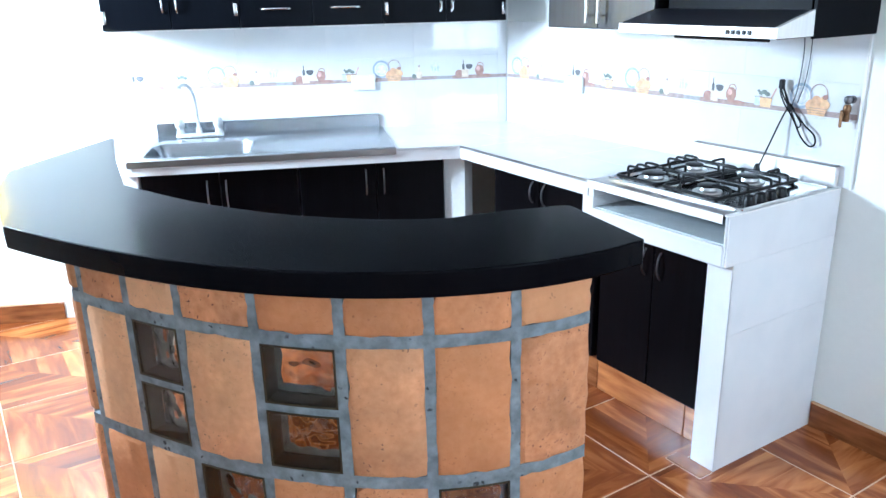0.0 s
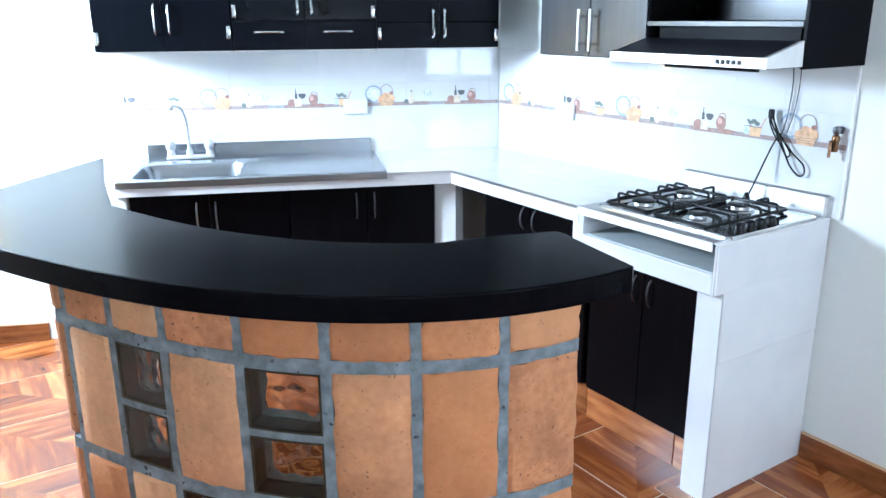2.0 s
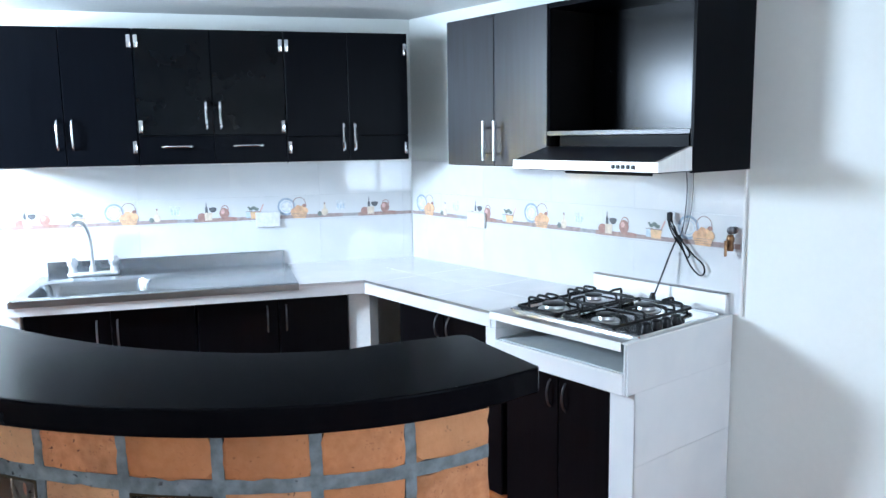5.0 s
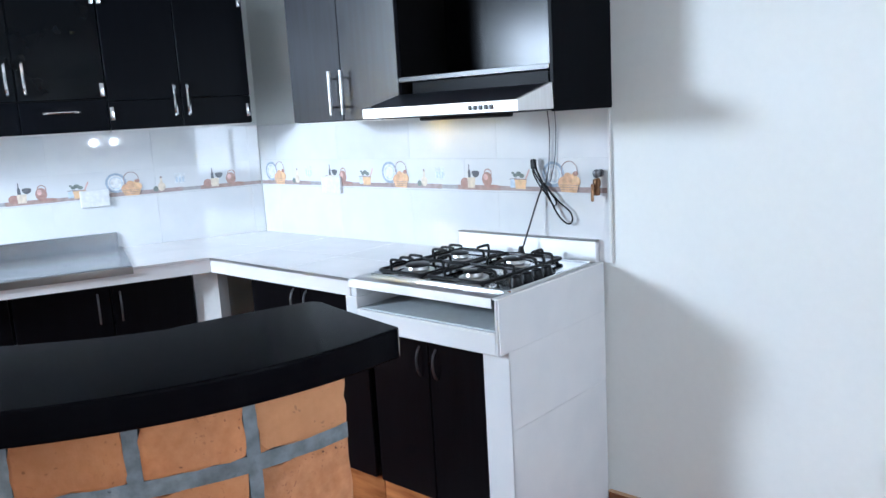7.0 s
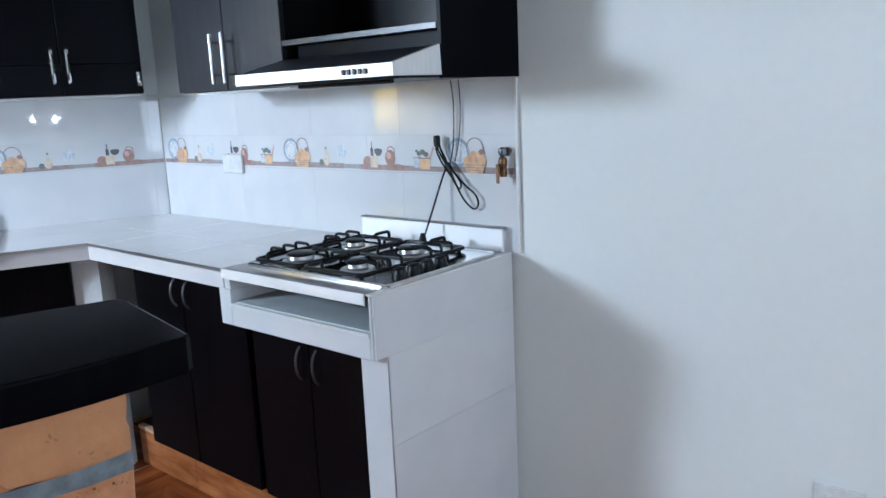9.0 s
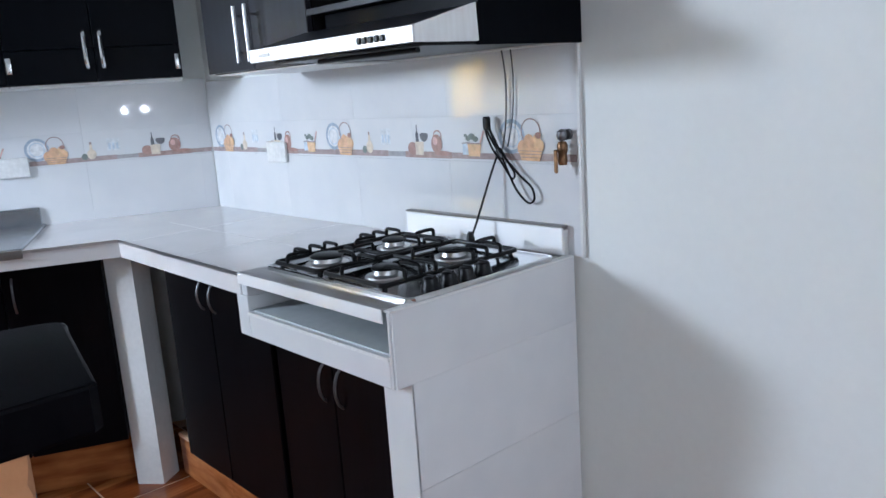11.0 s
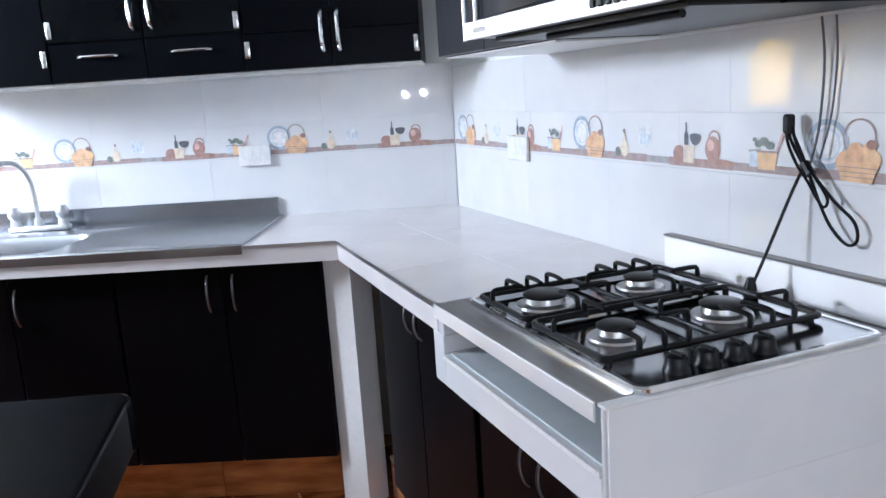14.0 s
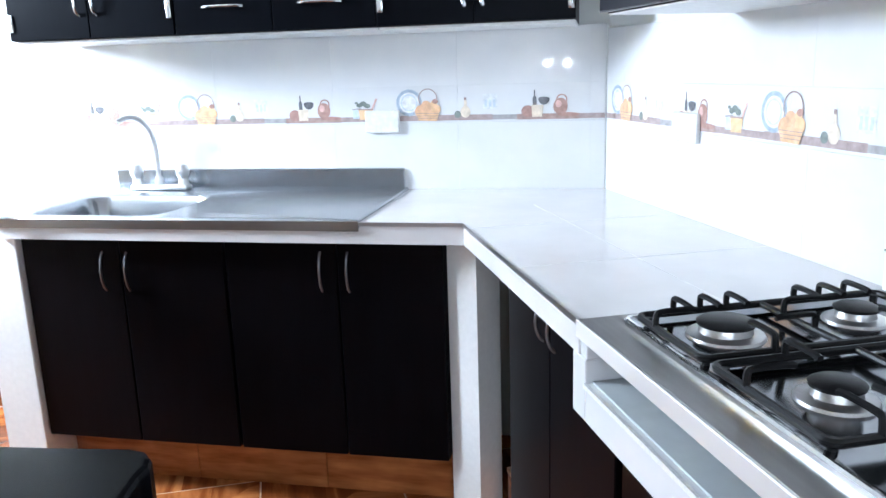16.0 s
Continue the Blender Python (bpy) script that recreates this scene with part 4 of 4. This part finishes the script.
def brick(s0, s1, z0, z1):
    """A hand-made brick with a slightly uneven face and worn edges."""
    nu, nz = 6, 7
    pts = {}
    seed = random.uniform(0, 50)
    for i in range(nu + 1):
        for k in range(nz + 1):
            u, w = i / nu, k / nz
            s, z = s0 + (s1 - s0) * u, z0 + (z1 - z0) * w
            rim = min(i, nu - i, k, nz - k)
            d = 0.002 * noise.noise((u * 2 + seed, w * 3, seed))
            if rim == 0:
                s += (s1 - s0) * 0.05 * noise.noise((w * 5 + seed, u * 9, 3.0)) if i in (0, nu) else 0
                z += 0.008 * noise.noise((u * 5 + seed, w * 9, 7.0)) if k in (0, nz) else 0
                d += 0.007 if (i in (0, nu)) != (k in (0, nz)) else 0.011
            elif rim == 1:
                if i in (1, nu - 1):
                    s = s0 + (s1 - s0) * (0.055 if i == 1 else 0.945)
                if k in (1, nz - 1):
                    z = z0 + 0.008 if k == 1 else z1 - 0.008
            x, y = face_point(s, d)
            pts[i, k] = (x, y, z)
    bm = bmesh.new()
    vs = {key: bm.verts.new(p) for key, p in pts.items()}
    for i in range(nu):
        for k in range(nz):
            bm.faces.new((vs[i, k], vs[i + 1, k], vs[i + 1, k + 1], vs[i, k + 1]))
    edge = [(i, 0) for i in range(nu)] + [(nu, k) for k in range(nz)] + [(i, nz) for i in range(nu, 0, -1)] + [(0, k) for k in range(nz, 0, -1)]
    back = {}
    for i, k in edge:
        x, y = face_point(s0 + (s1 - s0) * i / nu, THICK)
        back[i, k] = bm.verts.new((x, y, z0 + (z1 - z0) * k / nz))
    for a, b in zip(edge, edge[1:] + edge[:1]):
        bm.faces.new((vs[b], vs[a], back[a], back[b]))
    bm.faces.new([back[e] for e in edge])
    bmesh.ops.recalc_face_normals(bm, faces=bm.faces)
    return bm


def block(s0, s1, z0, z1, d0, d1, bevel, jit=0.0):
    """A curved brick between two places on the face."""
    bm = bmesh.new()
    n = 3
    cols = []
    for i in range(n + 1):
        s = s0 + (s1 - s0) * i / n
        (ax, ay), (bx, by) = face_point(s, d0), face_point(s, d1)
        cols.append([(ax, ay, z0), (ax, ay, z1), (bx, by, z1), (bx, by, z0)])
    loft(bm, cols)
    if jit:
        for v in bm.verts:
            v.co += Vector((random.uniform(-jit, jit), random.uniform(-jit, jit), random.uniform(-jit, jit)))
    if bevel:
        bmesh.ops.bevel(bm, geom=[e for e in bm.edges if e.calc_face_angle(0) > 0.6], offset=bevel, segments=2, profile=0.6, affect="EDGES")
    return bm


JOINTS = [-1.8135, -1.962, -2.109, -2.256, -2.409, -2.567, -2.697, -2.828]
ROWS_Z = [(0.822, 0.951), (0.452, 0.790), (0.066, 0.418), (0.004, 0.044)]
GLASS = {(1, 3), (1, 5), (2, 1), (2, 4)}
G = 0.0095
columns = [(JOINTS[i], JOINTS[i + 1]) for i in range(len(JOINTS) - 1)]
s = 0.02
while s < RUN - 0.20:
    columns.append((s, s + 0.185))
    s += 0.21
for ri, (z0, z1) in enumerate(ROWS_Z):
    for ci, (s0, s1) in enumerate(columns):
        g = -G if s0 < 0 else 0.0
        a, b = s0 + (g if ci else 0), s1 - g
        if (ri, ci) in GLASS:
            mid = (z0 + z1) / 2
            for q0, q1 in ((z0 + 0.004, mid - 0.010), (mid + 0.010, z1 - 0.004)):
                fr = bmesh.new()
                for (p0, p1, w0, w1) in ((a, b, q0, q0 + 0.005), (a, b, q1 - 0.005, q1), (a, a - 0.004, q0 + 0.005, q1 - 0.005), (b + 0.004, b, q0 + 0.005, q1 - 0.005)):
                    tmp = block(p0, p1, w0, w1, 0.005, 0.070, 0.0)
                    me = bpy.data.meshes.new("tmp")
                    tmp.to_mesh(me)
                    tmp.free()
                    fr.from_mesh(me)
                    bpy.data.meshes.remove(me)
                gb = part("glass_block", fr, BLOCKFRAME, bar, "smoky glass block with wavy faces")
                for d0, d1, glass in ((0.008, 0.013, CLEARGLASS), (0.058, 0.066, GLASSBLOCK)):
                    part("pane", block(a - 0.004, b + 0.004, q0 + 0.005, q1 - 0.005, d0, d1, 0.0), glass, gb)
        else:
            part("brick", brick(a, b, z0, z1), BRICK, bar, smooth=True)

# mortar between the bricks, with openings at the glass blocks
bm = bmesh.new()


def mortar(s0, s1, z0, z1):
    tmp = block(s0, s1, z0, z1, 0.007, THICK - 0.006, 0.0)
    me = bpy.data.meshes.new("tmp")
    tmp.to_mesh(me)
    tmp.free()
    bm.from_mesh(me)
    bpy.data.meshes.remove(me)


bands = [(0.044, 0.066), (0.418, 0.452), (0.790, 0.822), (0.951, 0.955), (0.0, 0.004)]
for z0, z1 in bands:
    for i in range(len(columns)):
        mortar(columns[i][0], columns[i][1] if columns[i][0] < 0 else min(columns[i][1] + 0.025, RUN - 0.004), z0, z1)
    mortar(JOINTS[-1], WA1, z0, z1)
for ri, (z0, z1) in enumerate(ROWS_Z):
    for ci, (s0, s1) in enumerate(columns):
        if s0 < 0:
            mortar(s1 + G, s1 - G, z0, z1)
        else:
            mortar(s1, min(s1 + 0.025, RUN - 0.004), z0, z1)
        if (ri, ci) in GLASS:
            mid = (z0 + z1) / 2
            mortar(s0 - G, s1 + G, mid - 0.010, mid + 0.010)
            mortar(s0 - G, s1 + G, z0, z0 + 0.004)
            mortar(s0 - G, s1 + G, z1 - 0.004, z1)
bmesh.ops.recalc_face_normals(bm, faces=bm.faces)
tagged(part("mortar", bm, MORTAR, bar, "rough grey mortar joints"), kind="stuff")

# ---- printed tile border ----
def disc(bm, x, z, rx, rz, y, n=16, a0=0, a1=360):
    pts = [(x + rx * math.cos(radians(a0 + (a1 - a0) * i / n)), y, z + rz * math.sin(radians(a0 + (a1 - a0) * i / n))) for i in range(n + (a1 - a0 < 360))]
    bm.faces.new([bm.verts.new(p) for p in pts])


def poly(bm, pts, y):
    bm.faces.new([bm.verts.new((x, y, z)) for x, z in pts])


def ring(bm, x, z, r0, r1, y, n=24):
    a = [bm.verts.new((x + r0 * math.cos(2 * math.pi * i / n), y, z + r0 * math.sin(2 * math.pi * i / n))) for i in range(n)]
    b = [bm.verts.new((x + r1 * math.cos(2 * math.pi * i / n), y, z + r1 * math.sin(2 * math.pi * i / n))) for i in range(n)]
    for i in range(n):
        bm.faces.new((a[i], a[(i + 1) % n], b[(i + 1) % n], b[i]))


ZB = 1.134


def motif(parent, ox, lo, hi, y):
    """One run of the printed still life: plate, pears, oil bottle, canister, wine, cup and plant."""
    layers = {}

    def lay(key):
        return layers.setdefault(key, bmesh.new())

    def ok(x, w):
        return lo + w < ox + x < hi - w

    def shelf_line(x0, x1, z0, z1, key, k):
        a, b = max(ox + x0, lo), min(ox + x1, hi)
        if b - a > 0.01:
            poly(lay(key), [(a, z0), (b, z0), (b, z1), (a, z1)], y - 0.0002 * k)
    shelf_line(-0.03, 0.28, ZB - 0.005, ZB + 0.013, "mauve", 1)
    shelf_line(0.28, 0.36, ZB - 0.004, ZB + 0.011, "slate", 1)
    shelf_line(0.36, 0.56, ZB - 0.006, ZB + 0.012, "umber", 1)
    shelf_line(0.56, 0.77, ZB - 0.005, ZB + 0.011, "mauve", 1)
    if ok(0, 0.045):
        ring(lay("blue"), ox, ZB + 0.055, 0.034, 0.044, y - 0.0004)
        disc(lay("white"), ox, ZB + 0.055, 0.034, 0.034, y - 0.0004)
        ring(lay("pale_blue"), ox, ZB + 0.055, 0.024, 0.028, y - 0.0007)
    if ok(0.062, 0.045):
        x = ox + 0.062
        ring(lay("brown"), x + 0.002, ZB + 0.068, 0.029, 0.0325, y - 0.0007)
        for dx, dz, r in ((-0.022, 0.026, 0.021), (0.010, 0.024, 0.023), (0.028, 0.032, 0.017), (-0.004, 0.044, 0.017), (0.022, 0.05, 0.012)):
            disc(lay("orange" if dx < 0.02 else "pale_orange"), x + dx, ZB + dz, r, r, y - 0.0010 - 0.0002 * abs(dx) * 50)
        disc(lay("rust"), x + 0.027, ZB + 0.058, 0.010, 0.008, y - 0.0022)
        poly(lay("wicker"), [(x - 0.030, ZB - 0.004), (x + 0.030, ZB - 0.006), (x + 0.042, ZB + 0.026), (x - 0.040, ZB + 0.028)], y - 0.0024)
        for k in range(3):
            z = ZB + 0.003 + 0.008 * k
            poly(lay("brown"), [(x - 0.031 - 0.003 * k, z), (x + 0.033 + 0.003 * k, z - 0.001), (x + 0.033 + 0.003 * k, z + 0.0005), (x - 0.031 - 0.003 * k, z + 0.0015)], y - 0.0027)
    if ok(0.185, 0.03):
        x = ox + 0.19
        disc(lay("cream"), x, ZB + 0.022, 0.017, 0.019, y - 0.0008)
        poly(lay("cream"), [(x - 0.006, ZB + 0.035), (x + 0.006, ZB + 0.035), (x + 0.004, ZB + 0.062), (x - 0.004, ZB + 0.062)], y - 0.0009)
        poly(lay("brown"), [(x - 0.004, ZB + 0.060), (x + 0.004, ZB + 0.060), (x + 0.004, ZB + 0.069), (x - 0.004, ZB + 0.069)], y - 0.0011)
        disc(lay("green"), x - 0.026, ZB + 0.014, 0.011, 0.012, y - 0.0010)
    if ok(0.272, 0.03):
        x = ox + 0.272
        poly(lay("faint_blue"), [(x - 0.024, ZB + 0.03), (x + 0.024, ZB + 0.03), (x + 0.024, ZB + 0.078), (x - 0.024, ZB + 0.078)], y - 0.0004)
        for k in range(3):
            poly(lay("pale_blue"), [(x - 0.018 + k * 0.014, ZB + 0.036), (x - 0.010 + k * 0.014, ZB + 0.036), (x - 0.010 + k * 0.014, ZB + 0.06), (x - 0.018 + k * 0.014, ZB + 0.06)], y - 0.0006)
    if ok(0.425, 0.05):
        x = ox + 0.425
        disc(lay("rust"), x - 0.03, ZB + 0.020, 0.021, 0.019, y - 0.0006)
        poly(lay("cream"), [(x - 0.016, ZB + 0.002), (x + 0.017, ZB + 0.002), (x + 0.020, ZB + 0.040), (x - 0.018, ZB + 0.040)], y - 0.0009)
        poly(lay("navy"), [(x - 0.014, ZB + 0.040), (x - 0.001, ZB + 0.040), (x - 0.002, ZB + 0.062), (x - 0.006, ZB + 0.070), (x - 0.006, ZB + 0.088), (x - 0.010, ZB + 0.088), (x - 0.010, ZB + 0.070), (x - 0.014, ZB + 0.062)], y - 0.0007)
        disc(lay("navy"), x + 0.022, ZB + 0.060, 0.018, 0.020, y - 0.0007, 12, 180, 360)
        disc(lay("navy"), x + 0.022, ZB + 0.060, 0.018, 0.005, y - 0.0009)
    if ok(0.50, 0.035):
        x = ox + 0.50
        disc(lay("rust"), x, ZB + 0.034, 0.023, 0.027, y - 0.0008)
        ring(lay("rust"), x + 0.004, ZB + 0.055, 0.014, 0.018, y - 0.0006)
        disc(lay("pink"), x - 0.006, ZB + 0.042, 0.010, 0.012, y - 0.0012)
        disc(lay("rust"), x + 0.025, ZB + 0.008, 0.035, 0.007, y - 0.0010)
    if ok(0.645, 0.05):
        x = ox + 0.645
        poly(lay("pale_blue"), [(x - 0.042, ZB + 0.006), (x - 0.016, ZB + 0.006), (x - 0.012, ZB + 0.038), (x - 0.040, ZB + 0.034)], y - 0.0006)
        poly(lay("pale_orange"), [(x - 0.018, ZB + 0.002), (x + 0.024, ZB + 0.002), (x + 0.030, ZB + 0.036), (x - 0.022, ZB + 0.036)], y - 0.0009)
        for dx, dz, r in ((-0.018, 0.050, 0.010), (-0.004, 0.055, 0.012), (0.010, 0.048, 0.011), (-0.028, 0.058, 0.006)):
            disc(lay("green"), x + dx, ZB + dz, r, r * 0.7, y - 0.0011 - r * 0.01)
        poly(lay("slate"), [(x - 0.042, ZB + 0.034), (x - 0.012, ZB + 0.038), (x - 0.010, ZB + 0.042), (x - 0.044, ZB + 0.038)], y - 0.0012)
        poly(lay("brown"), [(x - 0.022, ZB + 0.034), (x + 0.030, ZB + 0.034), (x + 0.031, ZB + 0.038), (x - 0.023, ZB + 0.038)], y - 0.0014)
        poly(lay("pink"), [(x + 0.022, ZB + 0.034), (x + 0.028, ZB + 0.034), (x + 0.046, ZB + 0.070), (x + 0.040, ZB + 0.072)], y - 0.0013)
    for key, b in layers.items():
        if b.faces:
            for f in b.faces:
                if f.normal.y == 0:
                    f.normal_update()
            part("print", b, PRINTS[key], parent)
        else:
            b.free()


border_n = thing("tile_border_1", "printed kitchen still-life border on the wall tiles", "tile border", NM, (-1, 0, 1.12), kind="structure")
border_e = thing("tile_border_2", "printed kitchen still-life border on the wall tiles", "tile border", EM, (1, 0, 1.12), kind="structure")
for k in range(3):
    motif(border_n, -2.245 + 0.80 * k, -1.97, -0.004, -0.0006)
    motif(border_e, 0.085 + 0.785 * k, 0.004, 1.86, -0.0006)
motif(border_e, 0.085 - 0.785, 0.004, 1.86, -0.0006)

# ---- wall tiles ----
def tiled(wall, m, x0, x1, first, pitch, rows):
    for z0, z1 in rows:
        xs = [x0] + [first + pitch * i for i in range(-12, 12) if x0 + 0.02 < first + pitch * i < x1 - 0.02] + [x1]
        for a, b in zip(xs, xs[1:]):
            bm = B(a + 0.00015, b - 0.00015, 0.0, 0.0085, z0 + 0.00015, z1 - 0.00015, 0.0004)
            ob = new("wall_tile", mesh_of("wall_tile", bm, TILE))
            ob.parent = wall


tiled(wall_north, NM, -1.98, -0.002, -0.05, 0.43, ((0.900, 1.122), (1.122, 1.243), (1.243, 1.420)))
tiled(wall_east, EM, 0.002, 1.866, 0.128, 0.43, ((0.900, 1.122), (1.243, 1.404)))
tiled(wall_east, EM, 0.002, 1.866, 0.245, 0.34, ((1.122, 1.243),))
single("grout_bed_1", B(-1.979, -0.003, 0.004, 0.0082, 0.901, 1.419), GROUT, "pale grout behind the wall tiles", "grout", m=NM, kind="structure")
single("grout_bed_2", B(0.003, 1.865, 0.004, 0.0082, 0.901, 1.403), GROUT, "pale grout behind the wall tiles", "grout", m=EM, kind="structure")

# ---- floor tiles ----
P = 0.445
def floor_piece():
    return B(-P / 2 + 0.0028, P / 2 - 0.0028, -P / 2 + 0.0028, P / 2 - 0.0028, -0.006, 0.0, 0.001)


def trimmed(x, y, cuts):
    """A tile sawn off along the wall lines a*x + b*y = c that cross it; None if nothing is left."""
    bm = floor_piece()
    for a, b, c in cuts:
        faces = bm.verts[:] + bm.edges[:] + bm.faces[:]
        cut = bmesh.ops.bisect_plane(bm, geom=faces, plane_co=Vector((a * c - x, b * c - y, 0)), plane_no=(a, b, 0), clear_outer=True)
        edges = [e for e in cut["geom_cut"] if isinstance(e, bmesh.types.BMEdge)]
        if edges:
            bmesh.ops.contextual_create(bm, geom=edges)
    if not bm.faces:
        bm.free()
        return None
    return mesh_of("floor_tile", bm, FLOOR)


LEAN = math.hypot(0.4288, 1.0)
SAWN = ((0.4288 / LEAN, 1.0 / LEAN, 0.05), (1.0, 0.0, 0.05), (-1.0, 0.0, 3.09), (0.0, -1.0, -SOUTH))
tile_mesh = mesh_of("floor_tile", floor_piece(), FLOOR)
count = 0
for i in range(9):
    for j in range(-8, 8):
        x, y = -0.28 + P / 2 - P * i, -1.735 + P / 2 + P * j
        if -3.0 < x and SOUTH - 0.2 < y < 1.7 and y < -0.43 * x + 0.2:
            cuts = [c for c in SAWN if c[0] * x + c[1] * y + P / 2 * (abs(c[0]) + abs(c[1])) > c[2]]
            mesh = trimmed(x, y, cuts) if cuts else tile_mesh
            if mesh:
                t = new("floor_tile" + (".%03d" % count if count else ""), mesh)
                t.location = (x, y, 0)
                t.parent = floor
            count += 1
